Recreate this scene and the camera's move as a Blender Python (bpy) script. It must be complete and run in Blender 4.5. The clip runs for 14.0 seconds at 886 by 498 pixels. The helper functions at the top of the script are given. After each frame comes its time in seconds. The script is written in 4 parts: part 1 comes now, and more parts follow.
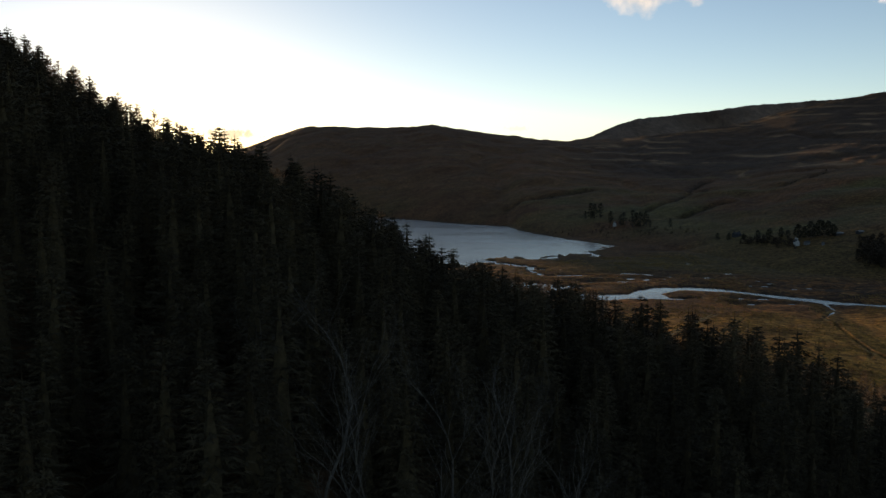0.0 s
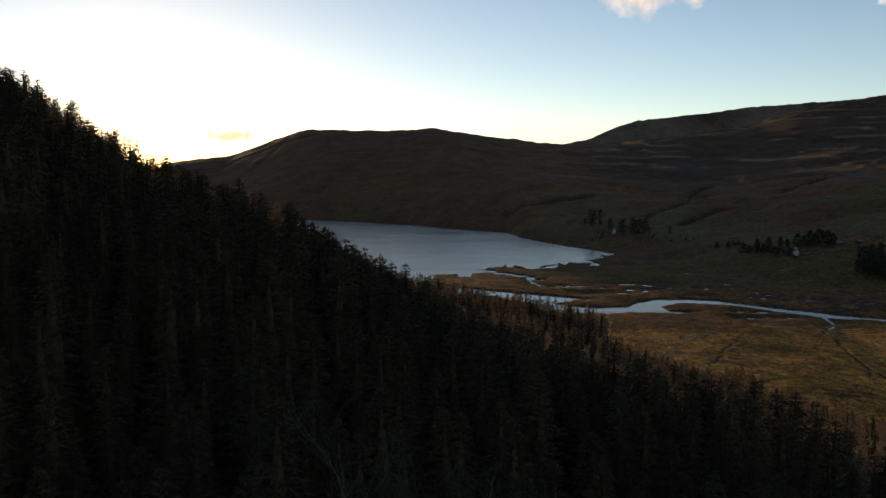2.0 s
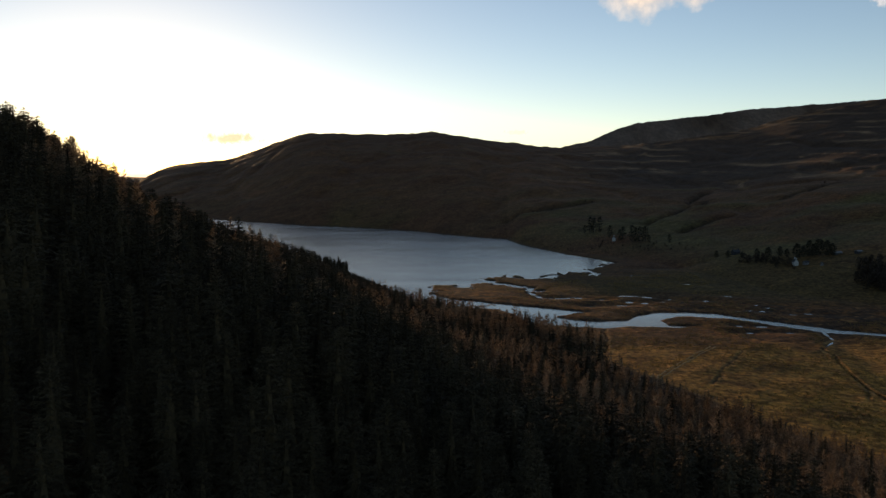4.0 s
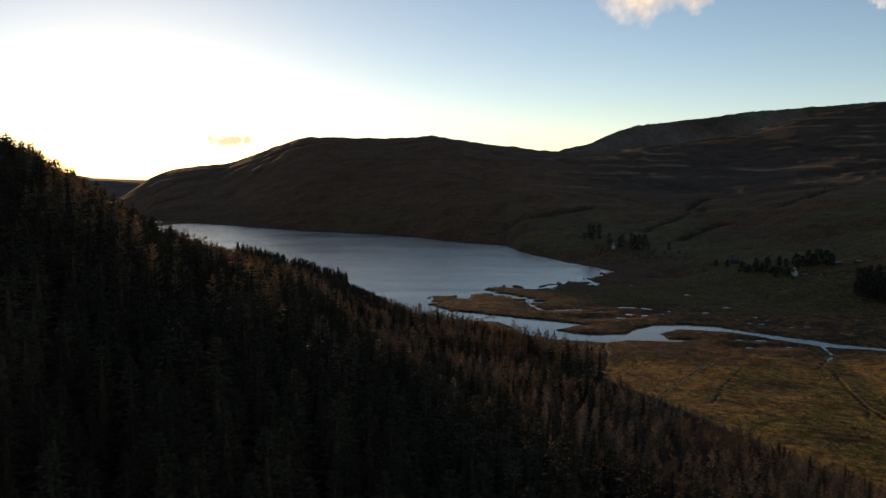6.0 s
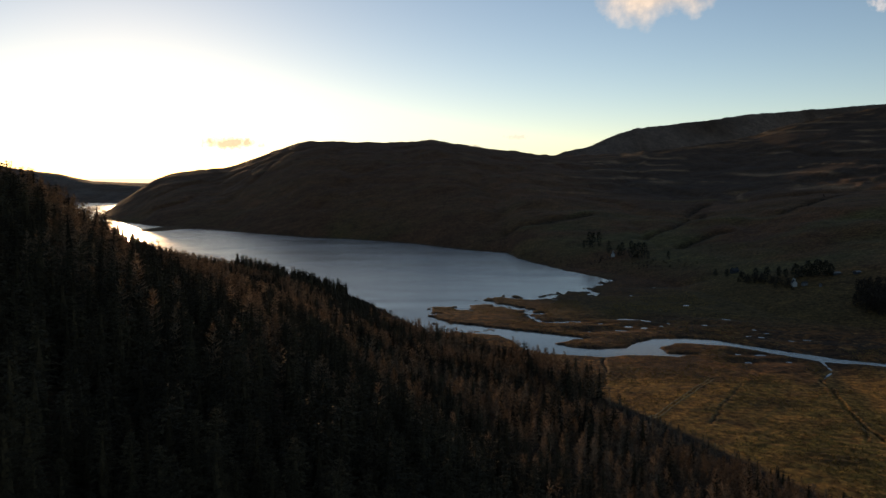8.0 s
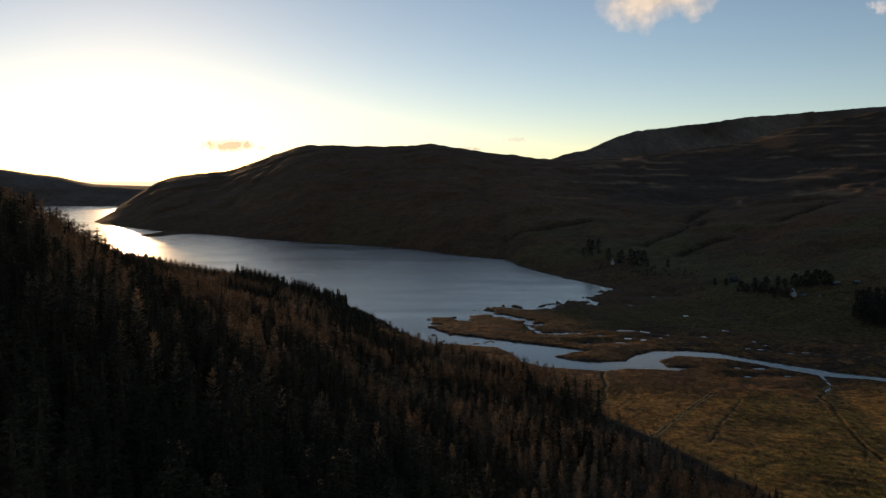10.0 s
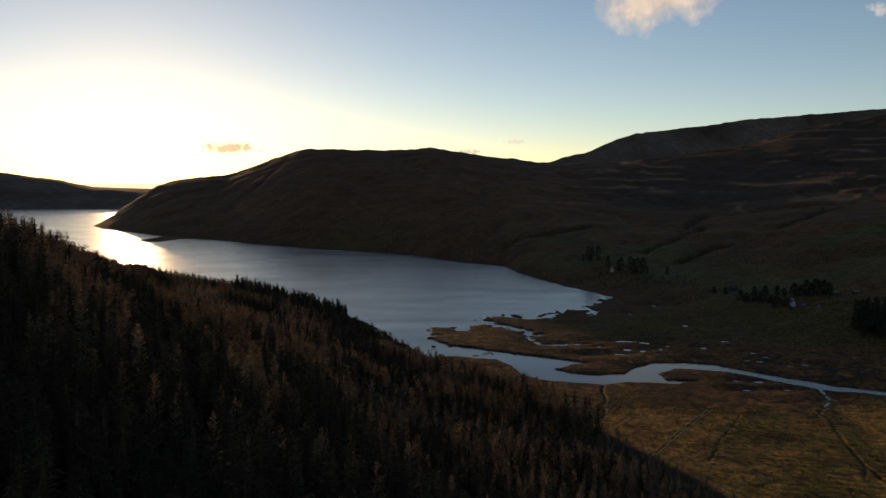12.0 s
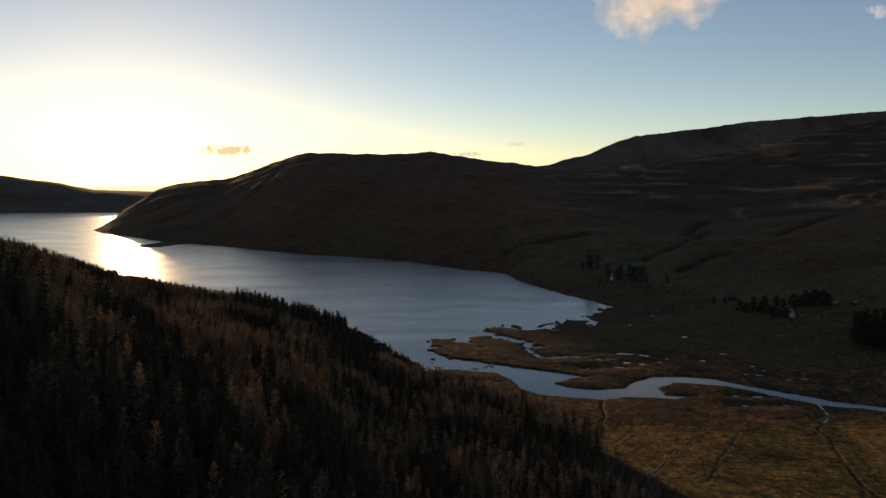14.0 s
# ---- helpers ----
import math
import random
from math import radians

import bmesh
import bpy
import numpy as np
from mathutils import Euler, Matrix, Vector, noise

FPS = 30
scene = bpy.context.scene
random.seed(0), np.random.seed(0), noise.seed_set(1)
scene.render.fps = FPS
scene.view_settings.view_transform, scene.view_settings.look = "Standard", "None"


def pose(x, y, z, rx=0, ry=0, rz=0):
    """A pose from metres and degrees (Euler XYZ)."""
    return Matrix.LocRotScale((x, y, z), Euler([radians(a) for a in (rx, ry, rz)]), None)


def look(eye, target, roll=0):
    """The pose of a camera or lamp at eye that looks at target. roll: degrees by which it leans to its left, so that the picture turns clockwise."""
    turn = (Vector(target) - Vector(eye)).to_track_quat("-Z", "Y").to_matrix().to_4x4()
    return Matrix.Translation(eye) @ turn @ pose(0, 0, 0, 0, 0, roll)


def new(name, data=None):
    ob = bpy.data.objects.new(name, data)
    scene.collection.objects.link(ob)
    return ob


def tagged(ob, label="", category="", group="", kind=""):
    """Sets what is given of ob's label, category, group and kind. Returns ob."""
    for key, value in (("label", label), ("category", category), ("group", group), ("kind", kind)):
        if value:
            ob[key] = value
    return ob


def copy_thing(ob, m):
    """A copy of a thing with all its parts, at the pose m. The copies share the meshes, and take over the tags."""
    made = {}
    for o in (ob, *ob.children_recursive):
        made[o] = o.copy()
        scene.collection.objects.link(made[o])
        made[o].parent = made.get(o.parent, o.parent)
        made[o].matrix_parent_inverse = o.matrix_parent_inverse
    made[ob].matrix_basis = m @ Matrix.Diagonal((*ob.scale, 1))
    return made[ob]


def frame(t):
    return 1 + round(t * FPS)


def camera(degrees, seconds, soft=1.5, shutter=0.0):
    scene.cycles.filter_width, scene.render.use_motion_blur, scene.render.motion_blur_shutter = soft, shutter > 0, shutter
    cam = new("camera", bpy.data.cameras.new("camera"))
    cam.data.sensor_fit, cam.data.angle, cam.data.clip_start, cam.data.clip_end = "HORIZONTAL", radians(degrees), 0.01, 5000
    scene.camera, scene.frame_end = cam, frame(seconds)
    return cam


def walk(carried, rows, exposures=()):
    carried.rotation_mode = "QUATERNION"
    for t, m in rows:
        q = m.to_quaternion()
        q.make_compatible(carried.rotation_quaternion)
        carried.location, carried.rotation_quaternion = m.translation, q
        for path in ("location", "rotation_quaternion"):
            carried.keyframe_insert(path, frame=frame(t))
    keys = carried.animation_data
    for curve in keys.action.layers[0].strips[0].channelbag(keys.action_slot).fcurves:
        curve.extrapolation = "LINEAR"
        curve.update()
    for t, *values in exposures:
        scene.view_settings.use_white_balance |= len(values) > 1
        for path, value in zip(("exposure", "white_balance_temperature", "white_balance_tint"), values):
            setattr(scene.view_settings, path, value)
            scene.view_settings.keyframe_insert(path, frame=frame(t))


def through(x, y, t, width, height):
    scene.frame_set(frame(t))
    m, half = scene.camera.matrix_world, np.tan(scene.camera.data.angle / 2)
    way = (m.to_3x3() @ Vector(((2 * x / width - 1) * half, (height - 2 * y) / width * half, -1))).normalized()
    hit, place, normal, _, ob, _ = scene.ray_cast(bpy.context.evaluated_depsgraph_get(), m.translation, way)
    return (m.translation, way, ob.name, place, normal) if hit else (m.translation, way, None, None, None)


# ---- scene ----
cam = camera(54.0, 14.0)
# seconds, x, y, z, pitch, roll, yaw: a drone that climbs almost straight up
ROWS = [
    (0.0, 0.0, 0.0, 57.92, -5.058, -0.007, -0.0),
    (0.5, 0.04, 0.1, 58.72, -5.052, -0.003, -0.004),
    (1.0, 0.07, 0.2, 60.12, -5.044, 0.002, -0.007),
    (1.5, 0.11, 0.29, 61.91, -5.034, 0.006, -0.011),
    (2.0, 0.14, 0.37, 63.79, -5.023, 0.01, -0.014),
    (2.5, 0.17, 0.44, 65.52, -5.01, 0.015, -0.018),
    (3.0, 0.21, 0.51, 67.07, -4.996, 0.019, -0.021),
    (5.5, 0.36, 0.74, 74.27, -4.906, 0.041, -0.039),
    (6.0, 0.39, 0.76, 75.81, -4.886, 0.046, -0.043),
    (6.5, 0.42, 0.78, 77.32, -4.865, 0.05, -0.047),
    (7.0, 0.45, 0.78, 78.9, -4.843, 0.054, -0.05),
    (7.5, 0.47, 0.79, 80.43, -4.821, 0.059, -0.054),
    (8.0, 0.5, 0.78, 81.97, -4.799, 0.063, -0.057),
    (10.5, 0.63, 0.64, 89.14, -4.69, 0.085, -0.075),
    (11.0, 0.65, 0.59, 90.59, -4.669, 0.09, -0.079),
    (11.5, 0.67, 0.54, 91.97, -4.648, 0.094, -0.082),
    (12.0, 0.69, 0.47, 93.42, -4.629, 0.098, -0.086),
    (12.5, 0.71, 0.4, 94.92, -4.61, 0.103, -0.09),
    (13.0, 0.73, 0.32, 96.57, -4.592, 0.107, -0.093),
    (13.5, 0.75, 0.24, 98.27, -4.576, 0.112, -0.097),
    (14.0, 0.77, 0.15, 100.0, -4.56, 0.116, -0.1),
]
EXPOSURES = [(0.0, 0.42, 7250, 16), (3.0, 0.34, 7200, 17), (6.5, 0.2, 7000, 17), (14.0, -0.15, 7000, 17)]  # seconds, stops, white balance
walk(cam, [(t, pose(x, y, z, 90 + pitch, roll, yaw)) for t, x, y, z, pitch, roll, yaw in ROWS], EXPOSURES)

# ---- light: a low winter sun over the wooded shoulder, clear sky ----
SUN_EL, SUN_AZ = 4.0, -19.8  # degrees; azimuth from +y, positive towards +x
world = bpy.data.worlds.new("sky")
scene.world = world
world.use_nodes = True
wn = world.node_tree
wn.nodes.clear()
sky = wn.nodes.new("ShaderNodeTexSky")
sky.sky_type = "NISHITA"
sky.sun_disc = False
sky.sun_elevation, sky.sun_rotation = radians(SUN_EL), radians(SUN_AZ)
sky.altitude, sky.air_density, sky.dust_density, sky.ozone_density = 100, 0.62, 0.105, 1.25
back = wn.nodes.new("ShaderNodeBackground")
back.inputs["Strength"].default_value = 0.15
wout = wn.nodes.new("ShaderNodeOutputWorld")
wn.links.new(sky.outputs[0], back.inputs[0])
wn.links.new(back.outputs[0], wout.inputs[0])

sun = new("sun", bpy.data.lights.new("sun", "SUN"))
sun.data.energy, sun.data.angle, sun.data.color = 2.2, radians(0.53), (1.0, 0.64, 0.32)
a, e = radians(SUN_AZ), radians(SUN_EL)
to_sun = Vector((math.sin(a) * math.cos(e), math.cos(a) * math.cos(e), math.sin(e)))
sun.matrix_world = look(to_sun * 100, (0, 0, 0))


# ---- materials ----
def shader(name, rough=0.9, spec=0.2, metal=0.0):
    m = bpy.data.materials.new(name)
    m.use_nodes = True
    b = m.node_tree.nodes["Principled BSDF"]
    b.inputs["Roughness"].default_value = rough
    b.inputs["Specular IOR Level"].default_value = spec
    b.inputs["Metallic"].default_value = metal
    return m, m.node_tree, b


def node(nt, kind, **values):
    n = nt.nodes.new(kind)
    for k, v in values.items():
        n.inputs[k].default_value = v
    return n


def noise_tex(nt, scale, detail=6, rough=0.6):
    co = nt.nodes.new("ShaderNodeTexCoord")
    n = node(nt, "ShaderNodeTexNoise", Scale=scale, Detail=detail, Roughness=rough)
    nt.links.new(co.outputs["Object"], n.inputs["Vector"])
    return n


def ramp(nt, src, stops):
    r = nt.nodes.new("ShaderNodeValToRGB")
    while len(r.color_ramp.elements) < len(stops):
        r.color_ramp.elements.new(0.5)
    for el, (p, c) in zip(r.color_ramp.elements, stops):
        el.position, el.color = p, (*c, 1)
    nt.links.new(src, r.inputs[0])
    return r


def mixed(nt, mode, fac, a_socket, b_socket):
    m = nt.nodes.new("ShaderNodeMix")
    m.data_type, m.blend_type = "RGBA", mode
    m.inputs[0].default_value = fac
    nt.links.new(a_socket, m.inputs[6])
    nt.links.new(b_socket, m.inputs[7])
    return m.outputs[2]


def bumped(nt, b, height, strength, distance):
    n = node(nt, "ShaderNodeBump", Strength=strength, Distance=distance)
    nt.links.new(height, n.inputs["Height"])
    nt.links.new(n.outputs[0], b.inputs["Normal"])


def speckled(name, dark, light, scale, rough=0.9, spec=0.15, bump=0.5, distance=0.02, vary=0.0, through=0.0, plant=False):
    """A matt natural surface: two scales of noise between two colours, with relief, and a shade that differs from piece to piece."""
    m, nt, b = shader(name, rough, spec)
    n1, n2 = noise_tex(nt, scale), noise_tex(nt, scale * 9, 4, 0.7)
    r1 = ramp(nt, n1.outputs[0], [(0.3, dark), (0.7, light)])
    r2 = ramp(nt, n2.outputs[0], [(0.25, (0.55, 0.55, 0.55)), (0.75, (1.3, 1.3, 1.3))])
    col = mixed(nt, "MULTIPLY", 1.0, r1.outputs[0], r2.outputs[0])
    if plant:  # each plant has a shade of its own
        at = nt.nodes.new("ShaderNodeAttribute")
        at.attribute_name = "tone"
        col = mixed(nt, "MULTIPLY", 1.0, col, at.outputs["Color"])
    if vary:
        g = nt.nodes.new("ShaderNodeNewGeometry")
        r3 = ramp(nt, g.outputs["Random Per Island"], [(0.0, (1 - vary,) * 3), (1.0, (1 + vary,) * 3)])
        col = mixed(nt, "MULTIPLY", 1.0, col, r3.outputs[0])
    nt.links.new(col, b.inputs["Base Color"])
    bumped(nt, b, n2.outputs[0], bump, distance)
    if through:  # thin twigs that the sun shines through
        thin, both = nt.nodes.new("ShaderNodeBsdfTranslucent"), node(nt, "ShaderNodeMixShader", Fac=through)
        nt.links.new(col, thin.inputs["Color"])
        nt.links.new(b.outputs[0], both.inputs[1])
        nt.links.new(thin.outputs[0], both.inputs[2])
        nt.links.new(both.outputs[0], nt.nodes["Material Output"].inputs[0])
    return m


def ground_material():
    m, nt, b = shader("moor_and_grass", 0.95, 0.1)
    at = nt.nodes.new("ShaderNodeAttribute")
    at.attribute_name = "cover"
    n1, n2, n3 = noise_tex(nt, 0.55, 8, 0.72), noise_tex(nt, 0.03, 6, 0.65), noise_tex(nt, 2.5, 3, 0.6)
    r1 = ramp(nt, n1.outputs[0], [(0.3, (0.3, 0.29, 0.28)), (0.72, (1.7, 1.62, 1.5))])
    r2 = ramp(nt, n2.outputs[0], [(0.3, (0.7, 0.72, 0.7)), (0.7, (1.25, 1.2, 1.1))])
    col = mixed(nt, "MULTIPLY", 1.0, at.outputs["Color"], r1.outputs[0])
    col = mixed(nt, "MULTIPLY", 1.0, col, r2.outputs[0])
    co = nt.nodes.new("ShaderNodeTexCoord")  # tufts and old ridges drawn out along the valley floor
    drawn = nt.nodes.new("ShaderNodeMapping")
    drawn.inputs["Rotation"].default_value = (0, 0, 0.2)
    drawn.inputs["Scale"].default_value = (0.42, 0.3, 0.3)
    nt.links.new(co.outputs["Object"], drawn.inputs["Vector"])
    n4 = node(nt, "ShaderNodeTexNoise", Scale=1.0, Detail=5.0, Roughness=0.62, Distortion=0.4)
    nt.links.new(drawn.outputs[0], n4.inputs["Vector"])
    r4 = ramp(nt, n4.outputs[0], [(0.36, (0.45, 0.42, 0.38)), (0.5, (0.95, 0.95, 0.95)), (0.62, (1.5, 1.45, 1.3))])
    col = mixed(nt, "MULTIPLY", 0.9, col, r4.outputs[0])
    nt.links.new(at.outputs["Alpha"], col.node.inputs[0])
    n5 = noise_tex(nt, 0.09, 7, 0.68)  # heather, bracken and bare patches
    r5 = ramp(nt, n5.outputs[0], [(0.34, (0.7, 0.68, 0.66)), (0.5, (1.0, 1.0, 1.0)), (0.66, (1.3, 1.28, 1.2))])
    col = mixed(nt, "MULTIPLY", 0.8, col, r5.outputs[0])
    nt.links.new(col, b.inputs["Base Color"])
    add = nt.nodes.new("ShaderNodeMath")
    add.operation = "ADD"
    nt.links.new(n1.outputs[0], add.inputs[0])
    nt.links.new(n3.outputs[0], add.inputs[1])
    bumped(nt, b, add.outputs[0], 0.7, 0.2)
    return m


def water_material():
    m, nt, b = shader("loch_water", 0.3, 0.5)
    b.inputs["Base Color"].default_value = (0.012, 0.016, 0.018, 1)
    b.inputs["IOR"].default_value = 1.333
    small = noise_tex(nt, 0.35, 5, 0.65)
    co = nt.nodes.new("ShaderNodeTexCoord")
    drawn = nt.nodes.new("ShaderNodeMapping")
    drawn.inputs["Rotation"].default_value = (0, 0, 0.25)
    drawn.inputs["Scale"].default_value = (0.006, 0.016, 1)
    nt.links.new(co.outputs["Object"], drawn.inputs["Vector"])
    gust = node(nt, "ShaderNodeTexNoise", Scale=1.0, Detail=7.0, Roughness=0.62, Distortion=0.6)
    nt.links.new(drawn.outputs[0], gust.inputs["Vector"])
    calm = ramp(nt, gust.outputs[0], [(0.36, (0.35, 0.35, 0.35)), (0.62, (1, 1, 1))])
    mul = nt.nodes.new("ShaderNodeMath")
    mul.operation = "MULTIPLY"
    nt.links.new(calm.outputs[0], mul.inputs[0])
    nt.links.new(small.outputs[0], mul.inputs[1])
    bumped(nt, b, mul.outputs[0], 0.22, 0.3)
    rr = ramp(nt, gust.outputs[0], [(0.34, (0.17, 0.17, 0.17)), (0.48, (0.21, 0.21, 0.21)), (0.68, (0.26, 0.26, 0.26))])
    nt.links.new(rr.outputs[0], b.inputs["Roughness"])
    return m


MAT_GROUND = ground_material()
MAT_WATER = water_material()
MAT_SPRUCE = speckled("spruce_needles", (0.036, 0.028, 0.016), (0.082, 0.061, 0.031), 0.8, vary=0.25, plant=True)
MAT_LARCH = speckled("bare_larch_twigs", (0.14, 0.094, 0.055), (0.28, 0.19, 0.114), 0.8, vary=0.25, through=0.3, plant=True)
MAT_BARK = speckled("conifer_bark", (0.05, 0.04, 0.03), (0.13, 0.1, 0.08), 3.0)
MAT_BIRCH = speckled("pale_birch_bark", (0.04, 0.034, 0.028), (0.19, 0.165, 0.135), 4.0)
MAT_WALL = speckled("white_harling", (0.4, 0.38, 0.34), (0.6, 0.58, 0.53), 1.5, 0.9, 0.2, 0.3, 0.01)
MAT_SLATE = speckled("dark_slate", (0.04, 0.04, 0.042), (0.08, 0.078, 0.08), 2.0, 0.85, 0.15)
MAT_SHEET = speckled("pale_sheet_roof", (0.16, 0.155, 0.15), (0.28, 0.27, 0.25), 0.7, 0.85, 0.15)
MAT_GLASS, _nt, _b = shader("window_glass", 0.08, 0.6)
_b.inputs["Base Color"].default_value = (0.02, 0.025, 0.03, 1)

# ---- terrain ----
# -- terrain begin --
BASE = [(-2500, 1560), (-1500, 1430), (-800, 1200), (-420, 945), (-365, 892), (-285, 795), (-218, 745), (-155, 695), (-85, 610), (-55, 555), (-33, 503), (-16, 452), (14, 398), (38, 352), (60, 304), (74, 264), (92, 221), (112, 177), (148, 100), (152, 0), (150, -300), (120, -2500)]
FAR_SHORE = [(-699, 1744), (-640, 1640), (-568, 1556), (-518, 1496), (-470, 1436), (-452, 1412), (-457, 1365), (-466, 1318), (-447, 1296), (-421, 1300), (-408, 1346), (-388, 1362), (-353, 1333), (-273, 1251), (-219, 1201), (-171, 1163), (-118, 1128), (-65, 1086), (-28, 1048), (1, 1000), (36, 955), (69, 925), (76, 862), (90, 811), (108, 750), (122, 718), (135, 676)]
DELTA = [(123, 653), (106, 629), (107, 585), (92, 609), (81, 592), (76, 563), (74, 583), (62, 570), (53, 574), (45, 588), (34, 583), (25, 572), (33, 560), (47, 543), (54, 533), (58, 519), (53, 503), (60, 487), (76, 488), (74, 482), (56, 482), (49, 500), (49, 526), (38, 539), (25, 549), (19, 544), (18, 519), (7, 538), (-2, 544), (-5, 530), (-4, 504), (1, 487), (19, 473), (40, 457), (59, 446), (75, 434)]
RIVER_UP = [(66, 431), (56, 421), (62, 412), (76, 408), (87, 411), (96, 423), (107, 434), (124, 435), (137, 430), (150, 414), (160, 404), (170, 393), (178, 385), (191, 378), (206, 366), (240, 345), (300, 330), (420, 300)]
RIVER_LOW = [(420, 296), (300, 325), (240, 339), (203, 358), (185, 371), (172, 376), (159, 389), (150, 401), (138, 414), (124, 419), (115, 421), (104, 410), (105, 397), (117, 394), (107, 389), (95, 391), (84, 393), (74, 388), (59, 393), (49, 397), (39, 409), (36, 427), (30, 442), (11, 451), (-4, 452), (-11, 440), (-8, 456)]
NEAR_SHORE = [(-30, 506), (-50, 560), (-80, 622), (-160, 733), (-222, 784), (-281, 814), (-362, 900), (-415, 955), (-795, 1210), (-1495, 1440), (-2500, 1570), (-4000, 1600), (-4000, 2500), (-2500, 2660), (-1400, 2700), (-1000, 2690), (-830, 2300), (-740, 1950)]
WATER = FAR_SHORE + DELTA + RIVER_UP + RIVER_LOW + NEAR_SHORE
# small pools on the marsh: x, y, half length, half width, turn
POOLS = [(105, 493, 6.5, 1.4, 0), (76, 485, 3, 1.2, 0), (116, 488, 4.5, 1.1, -0.8), (102, 469, 2.2, 1.7, 0), (109, 465, 2.2, 1.7, 0), (94, 457, 4, 1, 0), (78, 454, 1.8, 1, 0), (163, 492, 3.5, 0.9, -0.5), (167, 459, 2.2, 1, 0), (170, 449, 2.5, 1, 0), (177, 456, 3, 0.9, -0.4), (157, 440, 2, 0.9, 0), (163, 437, 2, 0.9, 0), (174, 427, 2.4, 0.8, -0.4), (183, 429, 2.4, 0.8, -0.5), (145, 473, 2, 0.9, 0), (130, 592, 3, 1, 0), (158, 634, 7, 1.2, 0), (154, 546, 2.5, 1, 0), (151, 558, 2.5, 1, 0), (135, 377, 2.2, 1.2, 0), (146, 393, 2.6, 1, 0), (137, 395, 2.2, 1.2, 0), (153, 378, 2.6, 0.8, 0), (3, 424, 6, 1.1, -0.1), (169, 386, 9, 0.55, 1.5), (167, 374, 10, 0.5, 1.4), (165, 364, 5, 0.45, 1.4), (88, 478, 1.5, 0.9, 0), (120, 470, 1.4, 0.9, 0), (126, 479, 1.5, 0.9, 0)]
DITCH = [(165, 360), (156, 348), (150, 338), (148, 322), (145, 312), (139, 287), (136, 269), (135, 258), (133, 240), (131, 215)]
SIDE_DRAINS = [[(135, 271), (129, 257)], [(122, 253), (118, 240)], [(150, 327), (156, 331), (170, 341)], [(67, 339), (74, 340), (91, 342), (107, 338), (125, 329), (138, 328), (149, 331)], [(135, 300), (120, 296), (108, 297)], [(115, 329), (98, 296), (86, 271)]]
DRAIN = [(74, 391), (70, 370), (68, 354), (61, 323)]
TRACKS = [[(107.5, 338), (86.5, 304), (67.5, 272)], [(105.9, 338.5), (84.9, 304.5), (65.9, 272.5)]]
LEDGES = [[(563, 1378), (588, 1383), (614, 1322), (633, 1255)], [(452, 1165), (471, 1159)], [(495, 1042), (589, 1167)], [(413, 1378), (434, 1342), (457, 1307)], [(350, 1609), (408, 1698)]]
BENCHES = [[(272, 1145), (328, 1129), (384, 1097)], [(264, 896), (298, 874), (319, 831)], [(217, 967), (257, 934)], [(93, 979), (142, 1004), (194, 1066)]]
GULLIES = [[(202, 860), (225, 880), (247, 897), (300, 985)], [(216, 786), (247, 809), (270, 814)], [(281, 989), (331, 1090)], [(75, 999), (124, 990), (177, 1032)], [(339, 862), (379, 896), (437, 959)]]
# bearing x / y, distance ahead of the crest, its height
CREST = np.array([(-1.5, 1500, 0), (-0.402, 1760, 0), (-0.38, 1880, 11), (-0.3535, 2000, 42), (-0.331, 2080, 69), (-0.308, 2150, 86), (-0.285, 2165, 93), (-0.24, 2100, 100), (-0.2255, 2080, 113), (-0.1845, 2040, 141), (-0.165, 2020, 154), (-0.136, 2000, 158), (-0.0936, 1980, 154), (-0.0416, 1940, 153), (-0.009, 1940, 158), (0.0104, 1930, 151), (0.0494, 1920, 139), (0.0754, 1910, 133.5), (0.098, 1900, 125), (0.14, 1900, 121), (0.179, 1900, 122), (0.244, 1780, 129), (0.29, 1800, 141), (0.329, 1820, 151), (0.361, 1830, 165), (0.4, 1840, 187), (0.452, 1830, 204.7), (0.51, 1820, 222), (0.6, 1800, 250), (1.5, 1300, 260)])
FOOT = np.array([(-1.5, 1300), (-0.402, 1744), (-0.369, 1580), (-0.33, 1440), (-0.29, 1366), (-0.25, 1340), (-0.218, 1251), (-0.18, 1201), (-0.147, 1163), (-0.105, 1128), (-0.06, 1086), (-0.027, 1048), (0, 1000), (0.038, 955), (0.075, 925), (0.09, 850), (0.12, 790), (0.2, 720), (0.3, 600), (0.39, 500), (0.5, 450), (0.7, 420), (1.5, 280)])
# bearing, distance, rise over the bearing's level line at 100 m
RIDGE = np.array([(-0.2, 3500, -0.01), (0.06, 3600, 0.004), (0.098, 3450, 0.013), (0.115, 3480, 0.0152), (0.14, 3530, 0.0203), (0.173, 3600, 0.0292), (0.186, 3640, 0.0344), (0.212, 3720, 0.0454), (0.244, 3800, 0.0515), (0.283, 3900, 0.0557), (0.329, 3980, 0.0607), (0.361, 4030, 0.0656), (0.4, 4100, 0.0682), (0.433, 4150, 0.0702), (0.452, 4180, 0.0728), (0.51, 4250, 0.0767), (0.7, 4000, 0.08), (1.5, 2500, 0.08)])
LEFT_HILL = np.array([(-1.5, 200), (-0.6, 135), (-0.51, 121), (-0.484, 108), (-0.438, 91), (-0.4, 62), (-0.335, 53), (-0.28, 50), (-0.2, 0)])


